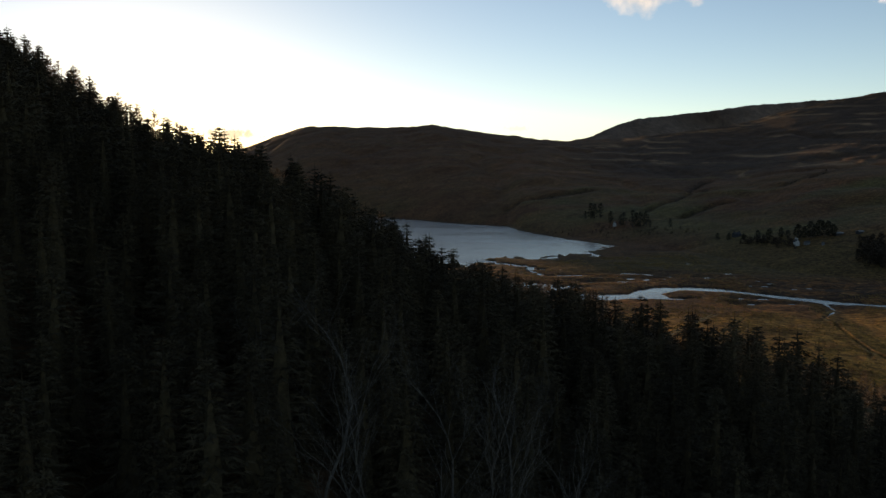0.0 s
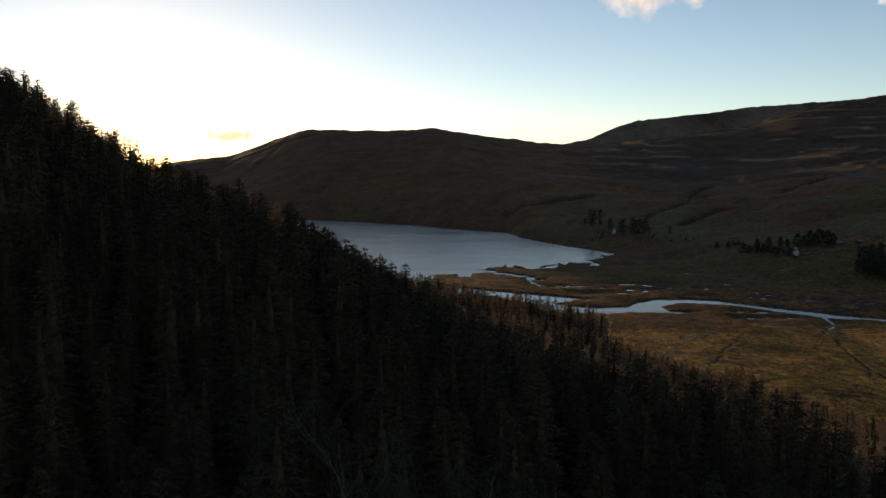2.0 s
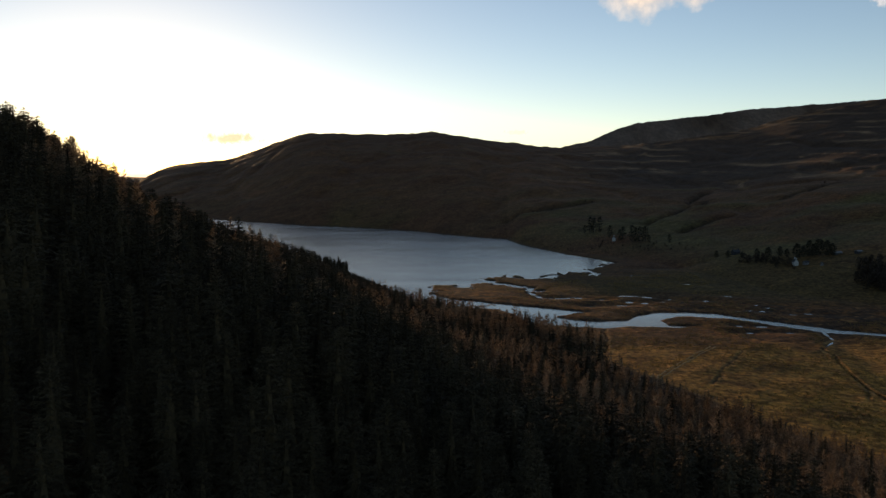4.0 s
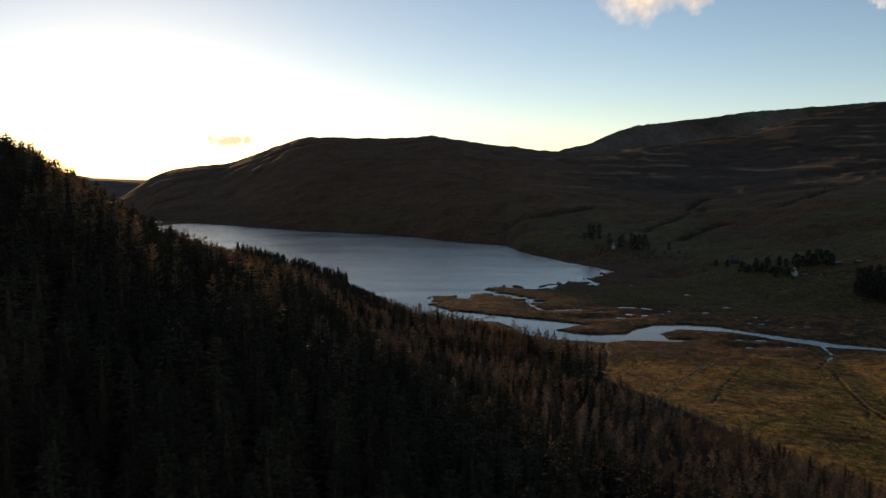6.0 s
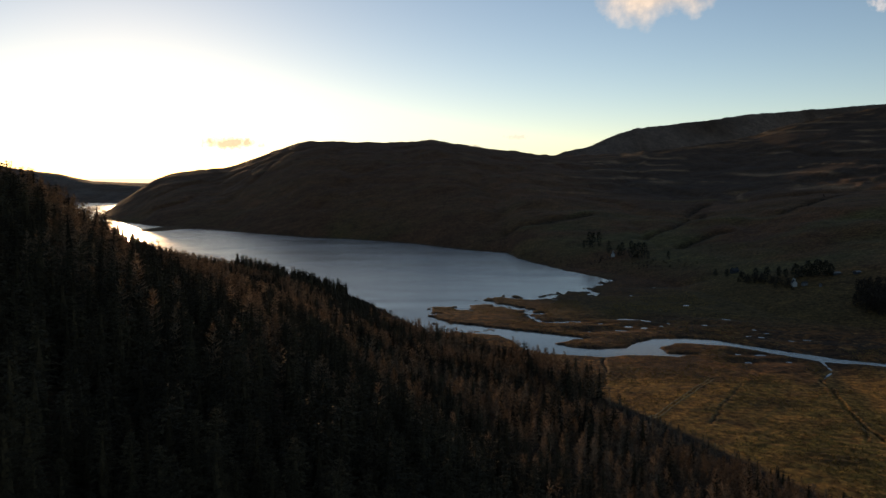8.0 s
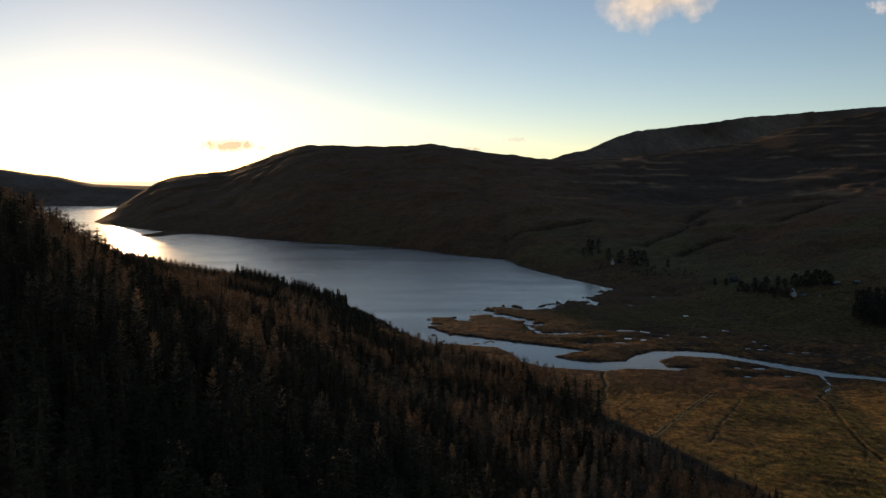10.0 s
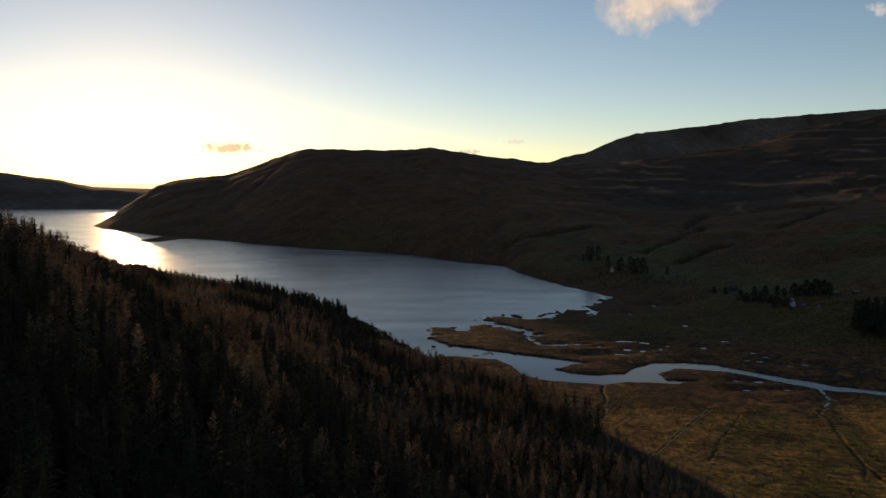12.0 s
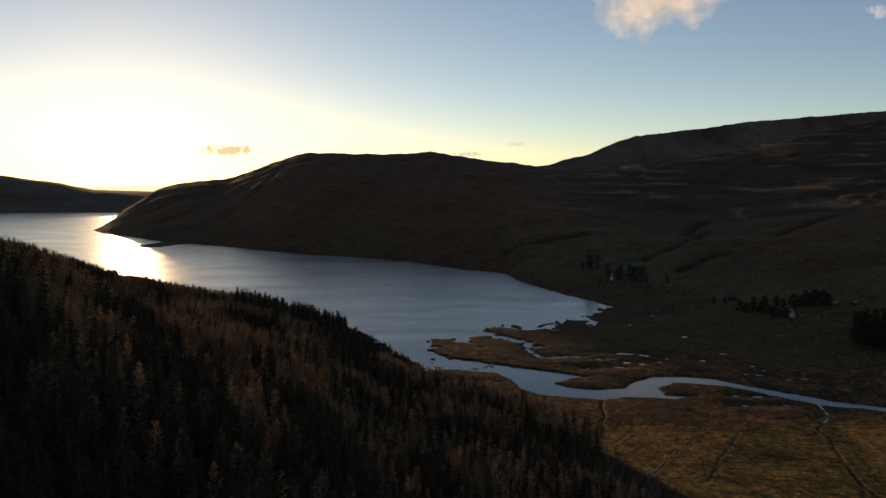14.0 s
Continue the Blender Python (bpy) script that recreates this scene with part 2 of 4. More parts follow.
def value_noise(x, y, seed):
    """Smooth noise from -1 to 1 on a unit grid."""
    xi, yi = np.floor(x), np.floor(y)
    u, v = x - xi, y - yi
    u, v = u * u * (3 - 2 * u), v * v * (3 - 2 * v)

    def corner(i, j):
        n = np.sin((i * 127.1 + j * 311.7 + seed * 74.7) % 6283.1853) * 43758.5453
        return n - np.floor(n)

    top = corner(xi, yi) * (1 - u) + corner(xi + 1, yi) * u
    low = corner(xi, yi + 1) * (1 - u) + corner(xi + 1, yi + 1) * u
    return (top * (1 - v) + low * v) * 2 - 1


def fbm(x, y, size, octaves, seed, gain=0.5):
    total, amp = 0, 1.0
    for k in range(octaves):
        total = total + amp * value_noise(x / size + 17.3 * k, y / size - 9.1 * k, seed + k)
        size, amp = size / 2.03, amp * gain
    return total


def line_distance(x, y, pts, closed=False):
    """Distance to a line of points, and whether the place lies inside when it is closed."""
    best, inside = np.full(x.shape, 1e18), np.zeros(x.shape, bool)
    for (ax, ay), (bx, by) in zip(pts, pts[1:] + pts[:1] if closed else pts[1:]):
        dx, dy = bx - ax, by - ay
        k = np.clip(((x - ax) * dx + (y - ay) * dy) / (dx * dx + dy * dy), 0, 1)
        best = np.minimum(best, (x - ax - k * dx) ** 2 + (y - ay - k * dy) ** 2)
        if closed and ay != by:
            inside ^= ((ay > y) != (by > y)) & (x < dx * (y - ay) / dy + ax)
    return np.sqrt(best), inside


def along(x, y, line, width):
    """1 on a line of points, falling off to nothing within a few widths."""
    xs, ys = [p[0] for p in line], [p[1] for p in line]
    m, out = 3 * width, np.zeros(x.shape)
    box = (x > min(xs) - m) & (x < max(xs) + m) & (y > min(ys) - m) & (y < max(ys) + m)
    out[box] = np.exp(-(line_distance(x[box], y[box], line)[0] / width) ** 2)
    return out


def wood_depth(x, y):
    """How far a place lies up the wooded slope from its foot; negative on the valley's side."""
    d, inside = line_distance(x, y, BASE + [(-4000, -2500), (-4000, 1500)], True)
    d2, _ = line_distance(x, y, BASE)
    return np.where(inside, d2, -d2)


def blurred(v, at, values, soft):
    """Values between the given places, with their corners rounded off."""
    return sum(np.interp(v + soft * k, at, values) for k in (-1, -0.5, 0, 0.5, 1)) / 5


def terrain(x, y):
    """Height of the ground, and what covers it, at arrays of places."""
    frayed = np.clip((y - 450) / 60, 0, 1) * np.clip((720 - y) / 60, 0, 1)
    wob = (0.8 + 3.2 * frayed) * fbm(x, y, 9.0, 4, 5, 0.68)
    dw, wet = line_distance(x + wob, y + (0.7 + 4.3 * frayed) * fbm(x, y, 8.0, 4, 9, 0.68), WATER, True)
    dw = np.where(wet, -dw, dw)
    islet = (fbm(x, y * 0.6, 4.5, 3, 15) - 0.5) * 3
    dw = np.where((dw < 0) & (dw > -9) & (x > -8) & (x < 125), np.maximum(dw, np.where(islet > -1, islet * frayed - 0.01, dw)), dw)
    shore, pool = np.clip(dw, 0, None), np.full(x.shape, 1e3)
    for px, py, a, b, turn in POOLS:
        a, b = a * 0.62, b * 0.75
        c, s = math.cos(turn), math.sin(turn)
        u, v = (c * (x - px) + s * (y - py)) / a, (-s * (x - px) + c * (y - py)) / b
        pool = np.minimum(pool, (np.hypot(u, v) - 1.2 + 0.7 * fbm(x, y, 3.0, 2, 31)) * b * 1.5)
    dw = np.minimum(dw, pool)
    bank = np.clip(dw, 0, None)
    z = np.where(dw > 0, np.minimum(0.75 * np.tanh(shore / 1.2), 0.1 * np.tanh(np.clip(pool, 0, None) / 0.8) + 0.045 * np.clip(pool - 1, 0, 100)) + 0.03 * np.clip(bank - 3, 0, 110), np.maximum(dw * 0.6, -2.0))
    dry = np.clip(dw / 6, 0, 1)
    z += dry * 0.12 * fbm(x, y, 5.0, 3, 3)
    # wooded slope
    dwood = wood_depth(x, y)
    steep = np.interp(dwood, [-1, 0, 12, 33, 50, 70, 88, 120, 142, 159, 170, 179, 200, 260, 600], [0, 0.5, 2.5, 5, 9, 13.5, 18.5, 33.5, 44.5, 53.5, 59.5, 65.5, 73.5, 85, 110])
    gentle = np.interp(dwood, [-1, 0, 20, 36, 54, 71, 100, 130, 165, 190, 230, 600], [0, 0.5, 3, 6, 9.5, 13, 20, 28.5, 41.5, 52, 62, 90])
    k = np.clip((y - 230) / 150, 0, 1)
    up = steep + (gentle - steep) * k
    up = up - np.minimum(20 * np.exp(-(np.hypot(x + 22, y) / 90) ** 2), np.clip(up, 0, None))  # a clearing in a hollow
    side = x / np.maximum(y, 20)  # a shoulder up the slope, and a swell beside the meadow
    up = up + np.clip(dwood / 30, 0, 1) * (2.9 * np.exp(-((side + 0.19) / 0.1) ** 2) * np.clip((y - 50) / 100, 0, 1) * np.clip((520 - y) / 60, 0, 1) + 2.6 * np.clip((side - 0.25) / 0.15, 0, 1) * np.clip((190 - y) / 40, 0, 1) - 1.3 * np.exp(-((side - 0.05) / 0.15) ** 2) * np.clip((y - 60) / 25, 0, 1) * np.clip((170 - y) / 25, 0, 1) - 3.4 * np.clip((-0.25 - side) / 0.12, 0, 1) * np.clip((140 - y) / 30, 0, 1))
    up = up + 5.0 * np.exp(-((side + 0.22) / 0.11) ** 2) * np.clip((y - 270) / 100, 0, 1) * np.clip((580 - y) / 50, 0, 1)
    up = up + 1.9 * np.clip((-0.33 - side) / 0.1, 0, 1) * np.clip((y - 105) / 30, 0, 1) * np.clip((260 - y) / 60, 0, 1)
    z = np.where(dwood > 0, np.maximum(z, 0.4) + up + np.clip(dwood / 40, 0, 1) * 1.6 * fbm(x, y, 26, 3, 21), z)
    # hills
    yy = np.maximum(y, 1.0)
    b = np.clip(x / yy, -3, 3)
    bw = b + 0.006 * fbm(x, y, 240, 3, 131)
    yc, zc = blurred(bw, CREST[:, 0], CREST[:, 1], 0.03), blurred(b, CREST[:, 0], CREST[:, 2], 0.006)
    yf = np.interp(b, FOOT[:, 0], FOOT[:, 1])
    rel = np.clip((yy - yf) / np.maximum(yc - yf, 60), 0, None)
    round_top = 1 - (1 - np.clip(rel, 0, 1)) ** (1.25 - 0.3 * np.clip((b - 0.1) * 6, 0, 1))
    fall = np.clip(rel - 1, 0, None) * 0.35
    body = zc * np.where(rel < 1, round_top, np.clip(1 - fall, 0.12, 1))
    body = body + np.exp(-((rel - 1) / 0.04) ** 2) * np.clip(zc / 60, 0, 1) * (1.3 * fbm(x, y * 0.4, 22, 3, 133, 0.6) + 3.0 * np.clip(fbm(x, y * 0.3, 60, 3, 134, 0.6) - 0.3, 0, 1))  # small crags along the crest
    # the far side steepens towards its crest
    body = body - zc * 0.16 * np.sin(math.pi * np.clip((rel - 0.25) / 0.75, 0, 1)) * np.clip((b - 0.12) * 6, 0, 1)
    q = body / 21.0 + 0.45 * fbm(x, y, 230, 3, 231)
    part_up = q - np.floor(q)
    stepped = (np.floor(q) + np.clip((part_up - 0.4) / 0.55, 0, 1) - q + 0.25) * 21.0
    body = body + stepped * 0.03 * np.clip((b - 0.08) * 8, 0, 1) * np.clip(rel * 5 - 0.6, 0, 1) * np.clip((0.985 - rel) * 12, 0, 1)
    rough = np.clip(rel * 4, 0, 1) * np.clip(zc / 60, 0, 1)
    terrace = 1.2 * np.abs(np.sin(body / 11.0 + 1.3 * fbm(x, y, 160, 3, 41))) * np.clip((1 - rel) * 6, 0, 1)
    gully = -5.0 * np.clip(1 - np.abs(fbm(x, y * 0.5, 140, 4, 51)) * 3, 0, 1) * np.clip((1 - rel) * 4, 0, 1)
    body = np.where(rel > 0, body + rough * (terrace + gully + 2.0 * fbm(x, y, 60, 4, 61) * np.clip(np.abs(1 - rel) * 5, 0.25, 1)), 0)
    body = np.where(wet & (dw < -3), 0, body)
    z += np.where(y > 1, body, 0) * np.clip((dw + 4) / 12, 0, 1)
    # far ridges
    yr = blurred(bw, RIDGE[:, 0], RIDGE[:, 1], 0.03)
    far = 100 + yr * blurred(b, RIDGE[:, 0], RIDGE[:, 2], 0.016)
    k = np.clip((yy - yr + 480) / 440, 0, 1)
    lift = far * k ** 0.8 + np.where(k < 1, k * 4 * (1 - k) * fbm(x, y, 120, 4, 71), 0) + 1.6 * k * fbm(b * 90, y * 0, 1.0, 3, 72) + 7 * k * np.clip(fbm(b * 42, y * 0 + 3, 1.0, 3, 73, 0.6) - 0.25, 0, 1)
    z = np.where((b > -0.1) & (yy > 2500), np.maximum(z, lift), z)
    hill = np.interp(b, LEFT_HILL[:, 0], LEFT_HILL[:, 1])
    k = np.clip((yy - 2720) / 600, 0, 1)
    lift = hill * np.sin(k * math.pi / 2) * (1 + 0.03 * fbm(x, y, 150, 3, 81)) * np.clip(1.6 - (yy - 2720) / 1500, 0.3, 1)
    z = np.where((b < -0.2) & (yy > 2720) & (y > 1), np.maximum(z, lift), z)
    # ground behind and beside the valley goes on as moor
    side = np.clip((np.hypot(x, y) - 500) / 1500, 0, 1) * np.clip((np.abs(np.arctan2(x, y)) - 0.75) / 0.4, 0, 1)
    z = np.where((dwood < 0) & (dw > 0), z + side * 60, z)
    wander = 0.8 * fbm(x, y, 8, 2, 91)
    for line, width, deep in ((DITCH, 0.65, 0.8), (DRAIN, 0.6, 0.6), *((d, 0.45, 0.3) for d in SIDE_DRAINS)):
        cut = along(x + wander, y, line, width)  # a trench between low banks of spoil
        z += (0.35 * deep * (along(x + wander, y, line, 2.2 * width) - cut) - deep * cut) * np.clip((dw - 1) / 4, 0, 1)
    wander = fbm(x, y, 40, 3, 191)
    for line in LEDGES:
        z += 1.8 * along(x, y + 8 * wander, line, 5)
    for line in BENCHES:
        z += 1.6 * along(x, y + 8 * wander, line, 7)
    for line in GULLIES:
        z -= 3.5 * along(x + 7 * wander, y, line, 7)
    # old drainage furrows across the meadow
    field = np.clip((390 - y) / 30, 0, 1) * np.clip((-dwood - 4) / 10, 0, 1) * np.clip((y - 100) / 50, 0, 1) * np.clip((dw - 3) / 10, 0, 1)
    furrow = (y + 0.22 * x + 4 * fbm(x, y, 45, 3, 141)) / 4.4
    slant = (y - 1.55 * x + 7 * fbm(x, y, 50, 3, 145)) / 5.5  # ridges that run with the wheel ruts
    across = np.clip(0.5 + 1.6 * fbm(x, y, 60, 2, 147) + (x - 112) / 40, 0, 1)
    ridges = across * np.sin(furrow * 6.2832) + (1 - across) * 0.8 * np.sin(slant * 6.2832)
    z += field * (0.12 * ridges * np.clip(0.5 + 0.9 * fbm(x, y, 30, 3, 151), 0, 1) + 0.07 * fbm(x, y, 2.2, 3, 161, 0.7))
    return z, dw, dwood, rel, body


def cover(x, y, z, dw, dwood, rel, body):
    """Base colours of what grows there, plus painted haze, hill shade and sunlit rims."""
    def blend(c, other, k):
        return c + (np.array(other) - c) * np.clip(k, 0, 1)[:, None]
    n1, n2, n3 = fbm(x, y, 35, 4, 101), fbm(x, y, 12, 3, 111), fbm(x, y, 120, 4, 121)
    c = np.tile(np.array((0.33, 0.186, 0.05)), (len(x), 1))  # straw-coloured meadow
    c = blend(c, (0.28, 0.165, 0.042), n1 * 1.2 + 0.1)
    c = blend(c, (0.13, 0.065, 0.024), n2 * 1.3 - 0.5)
    marsh = np.clip((y - 335) / 25 + 0.5 * n1, 0, 1)
    c = blend(c, (0.15, 0.07, 0.024), marsh * 0.9)
    c = blend(c, (0.07, 0.04, 0.02), marsh * (0.35 + n2 * 1.2))
    c = blend(c, (0.05, 0.034, 0.02), marsh * (1.6 * fbm(x, y, 4.5, 3, 251, 0.7) - 0.1))
    c = blend(c, (0.26, 0.15, 0.06), marsh * (2.2 * fbm(x, y, 3.0, 2, 255) - 1.1))
    beyond = np.clip((y - (478 - 0.35 * (x - 100))) / 40, 0, 1)  # the far bank: rough brown grazing
    c = blend(c, (0.1, 0.056, 0.028), beyond)
    c = blend(c, (0.094, 0.072, 0.026), beyond * (n3 * 1.3 + 0.25))
    hill = np.clip(rel * 5, 0, 1)
    c = blend(c, (0.125, 0.07, 0.036), hill * (0.55 + 0.6 * n3))
    c = blend(c, (0.1, 0.058, 0.031), hill * (rel - 0.35) * 2)
    # dark heather up the right hillside, its self-shadowing put into the colour
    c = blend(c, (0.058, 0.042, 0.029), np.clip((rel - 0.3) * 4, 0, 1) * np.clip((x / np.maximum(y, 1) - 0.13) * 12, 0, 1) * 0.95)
    c = blend(c, (0.12, 0.082, 0.042), hill * np.clip(fbm(x, y * 2.5, 45, 4, 171) * 1.6 - 0.75, 0, 1) * np.clip(1.2 - np.clip(x / np.maximum(y, 1) - 0.1, 0, 1) * 6, 0.25, 1))
    green = np.clip(rel * 12, 0, 1) * np.clip((0.34 - rel) * 6, 0, 1) * np.clip((x / np.maximum(y, 1) - 0.06) * 12, 0, 1)
    c = blend(c, (0.1, 0.094, 0.04), green * (0.55 + 0.7 * fbm(x, y * 1.6, 70, 3, 201)))
    # straw along the right-hand crest, its sunlit rim put into the colour
    tops = np.clip(1 - np.abs(rel - 0.97) / 0.07, 0, 1) * np.clip((x / np.maximum(y, 1) - 0.13) * 15, 0, 1)
    c = blend(c, (0.2, 0.12, 0.055), tops * np.clip(fbm(x, y * 3, 55, 4, 211) * 1.8 - 0.4, 0, 1))
    brow = np.clip(np.sin(body / 2.6 + 3.0 * fbm(x, y, 150, 3, 261)) * 3 - 2, 0, 1) * np.clip(1.8 * fbm(x, y * 0.5, 60, 3, 265) - 0.15, 0, 1)
    brow = brow * np.clip((rel - 0.3) * 5, 0, 1) * np.clip((1.1 - rel) * 10, 0, 1) * np.clip((x / np.maximum(y, 1) - 0.08) * 12, 0, 1)
    c = blend(c, (0.25, 0.18, 0.11), brow * 0.85)  # pale grass on the brows, with their sunlit edges put into the colour
    wander = fbm(x, y, 40, 3, 191)
    # straw on the ledges, paled in colour for the sun that catches them
    for line in LEDGES:
        c = blend(c, (0.36, 0.25, 0.14), along(x, y + 8 * wander, line, 3.0) * 0.7 * np.clip(0.5 + 1.2 * fbm(x, y, 22, 3, 221), 0, 1))
    for line in BENCHES:
        c = blend(c, (0.12, 0.11, 0.05), along(x, y + 8 * wander, line, 5) * 0.8)
    for line in GULLIES:
        c = blend(c, (0.035, 0.024, 0.013), along(x + 7 * wander, y, line, 7) * 0.85)
    # far ridges and hills turned pale grey: distance haze put into the colour
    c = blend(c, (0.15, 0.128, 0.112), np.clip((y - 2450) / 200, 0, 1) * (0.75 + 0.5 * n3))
    c = blend(c, (0.06, 0.055, 0.05), np.clip(1 - dw / 2.2, 0, 1) * 0.7)
    furrow = (y + 0.22 * x + 4 * fbm(x, y, 45, 3, 141)) / 4.4
    lines = np.clip(np.sin(furrow * 6.2832 + 1.2) * 1.1 - 0.7 + 1.3 * fbm(x * 0.5, y, 12, 4, 181, 0.65), 0, 1) * np.clip((392 - y) / 20, 0, 1)
    c = blend(c, (0.1, 0.055, 0.022), lines * 0.75)
    patch = np.clip(fbm(x * 0.7, y, 16, 4, 241, 0.6) * 2.2 - 1.1, 0, 1) * np.clip((400 - y) / 20, 0, 1)
    c = blend(c, (0.12, 0.075, 0.028), patch * 0.6)
    c = blend(c, (0.32, 0.186, 0.046), np.clip((318 - y) / 30 + 0.6 * n1, 0, 1) * 0.5 * (1 - patch))
    bend = x + 0.8 * fbm(x, y, 8, 2, 91)
    for line, width in ((DITCH, 0.65), (DRAIN, 0.6), *((d, 0.45) for d in SIDE_DRAINS)):
        cut = along(bend, y, line, width)
        c = blend(c, (0.34, 0.25, 0.12), (along(bend, y, line, 2.2 * width) - cut) * np.clip(0.45 + n2, 0, 1))
        c = blend(c, (0.04, 0.03, 0.018), cut * 0.8 * np.clip(0.8 + n2, 0, 1))
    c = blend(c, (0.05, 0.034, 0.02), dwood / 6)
    bank = (x > -34) & (y > 415) & (y < 485) & (dwood > 0) & (dwood < 16)  # a grassy bank at the point
    c = blend(c, (0.3, 0.17, 0.05), bank * 0.9) * np.array((1.14, 0.98, 0.95))
    tufts = np.interp(y, [420, 700, 2300], [1.0, 0.55, 0.1])  # how strongly tufts and ridges show
    return np.concatenate([c, tufts[:, None]], 1)
# -- terrain end --


def sheet(name, x, y, z, wrap, material, colours=None):
    """A grid of places (rows by columns) as one smooth mesh."""
    rows, cols = x.shape
    me = bpy.data.meshes.new(name)
    idx = np.arange(rows * cols).reshape(rows, cols)
    right = np.roll(idx, -1, axis=1) if wrap else idx[:, 1:]
    left = idx if wrap else idx[:, :-1]
    quads = np.stack([left[:-1], right[:-1], right[1:], left[1:]], -1).reshape(-1, 4)
    fill_mesh(me, np.stack([x, y, z], -1).reshape(-1, 3), quads, True)
    if colours is not None:
        at = me.attributes.new("cover", "FLOAT_COLOR", "POINT")
        at.data.foreach_set("color", colours.astype(np.float32).ravel())
    me.materials.append(material)
    return new(name, me)


def fill_mesh(me, verts, faces, smooth=False):
    n, k = faces.shape
    me.vertices.add(len(verts))
    me.vertices.foreach_set("co", np.asarray(verts, np.float32).ravel())
    me.loops.add(n * k)
    me.loops.foreach_set("vertex_index", faces.astype(np.int32).ravel())
    me.polygons.add(n)
    me.polygons.foreach_set("loop_start", (np.arange(n) * k).astype(np.int32))
    me.polygons.foreach_set("use_smooth", np.full(n, smooth))
    me.update(calc_edges=True)
    me.validate()


def steps(*spans):
    out = [spans[0][0]]
    for a, b, ratio in spans:
        n = max(1, round(math.log(b / a) / ratio))
        out += list(a * (b / a) ** (np.arange(1, n + 1) / n))
    return np.array(out)


radii = steps((0.02, 4, 0.6), (4, 30, 0.12), (30, 190, 0.02), (190, 260, 0.0045), (260, 520, 0.003), (520, 700, 0.0055), (700, 1650, 0.008), (1650, 2300, 0.005), (2300, 4900, 0.007))
turns = np.concatenate([np.linspace(-33, 33, 640), np.linspace(35, 325, 90)]) * math.pi / 180
RR, TT = np.meshgrid(radii, turns, indexing="ij")
GX, GY = RR * np.sin(TT), RR * np.cos(TT)
fields = terrain(GX.ravel(), GY.ravel())
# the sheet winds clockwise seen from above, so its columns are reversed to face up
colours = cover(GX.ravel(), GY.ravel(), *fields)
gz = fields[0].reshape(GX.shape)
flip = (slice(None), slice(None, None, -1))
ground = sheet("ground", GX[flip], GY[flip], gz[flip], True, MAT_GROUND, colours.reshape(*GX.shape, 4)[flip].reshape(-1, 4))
tagged(ground, "rough moorland valley floor and hillsides with straw-coloured winter grass", "ground", kind="structure")


def height(x, y):
    return float(terrain(np.array([float(x)]), np.array([float(y)]))[0][0])


wx, wy = np.meshgrid(np.linspace(-4200, 450, 30), np.linspace(150, 2760, 20))
loch = sheet("water", wx, wy, wx * 0, False, MAT_WATER)
tagged(loch, "calm grey-blue loch and winding river with light ripples", "water", kind="structure")


# ---- wheel ruts worn across the meadow ----
MAT_RUT = speckled("worn_pale_grass", (0.26, 0.18, 0.075), (0.46, 0.33, 0.16), 0.5)
for line in TRACKS:
    pts = []
    for (ax, ay), (bx, by) in zip(line, line[1:]):
        n = int(math.hypot(bx - ax, by - ay) / 0.8)
        pts += [(ax + (bx - ax) * k / n, ay + (by - ay) * k / n) for k in range(n)]
    px_, py_ = np.array(pts).T
    sway = 0.5 * fbm(px_, py_, 12, 2, 301)
    tx, ty = np.gradient(px_), np.gradient(py_)
    tl = np.hypot(tx, ty)
    cross = np.array([-0.3, -0.14, 0.14, 0.3])[None] * (0.75 + 0.35 * fbm(px_, py_, 5, 2, 302))[:, None]
    rx_ = px_[:, None] + (cross + sway[:, None]) * (ty / tl)[:, None]
    ry_ = py_[:, None] - (cross + sway[:, None]) * (tx / tl)[:, None]
    rz_ = terrain(rx_.ravel(), ry_.ravel())[0].reshape(rx_.shape) + np.array([0.04, 0.11, 0.11, 0.04])[None]
    rut = sheet("wheel_rut", rx_, ry_, rz_, False, MAT_RUT)
    tagged(rut, "pale worn wheel rut across a straw-coloured meadow", "track", kind="structure")


# ---- trees ----
def part(name, mesh, parent, label=""):
    ob = new(name, mesh)
    ob.parent = parent
    if label:
        ob["label"] = label
    return ob


def tri_mesh(name, verts, tris, material, tone=1.0):
    """A mesh of triangles; tone is the shade of its plants, one number or one for each corner."""
    me = bpy.data.meshes.new(name)
    fill_mesh(me, np.asarray(verts, float), np.asarray(tris), False)
    at = me.attributes.new("tone", "FLOAT", "POINT")
    at.data.foreach_set("value", np.broadcast_to(np.asarray(tone, np.float32), len(me.vertices)).copy())
    me.materials.append(material)
    return me


def trunk_shape(high, wide, sides=5, bend=0.0):
    v, t = [], []
    levels = (0, 0.3, 0.7, 1.0)
    for i, h in enumerate(levels):
        r = wide * (1 - h) ** 0.9 + 0.01
        for k in range(sides):
            q = 2 * math.pi * k / sides
            v.append((r * math.cos(q) + bend * h * h, r * math.sin(q), h * high - (0.6 if i == 0 else 0)))
    for i in range(len(levels) - 1):
        for k in range(sides):
            p, q = i * sides + k, i * sides + (k + 1) % sides
            t += [(p, q, q + sides), (p, q + sides, p + sides)]
    return np.array(v), np.array(t)


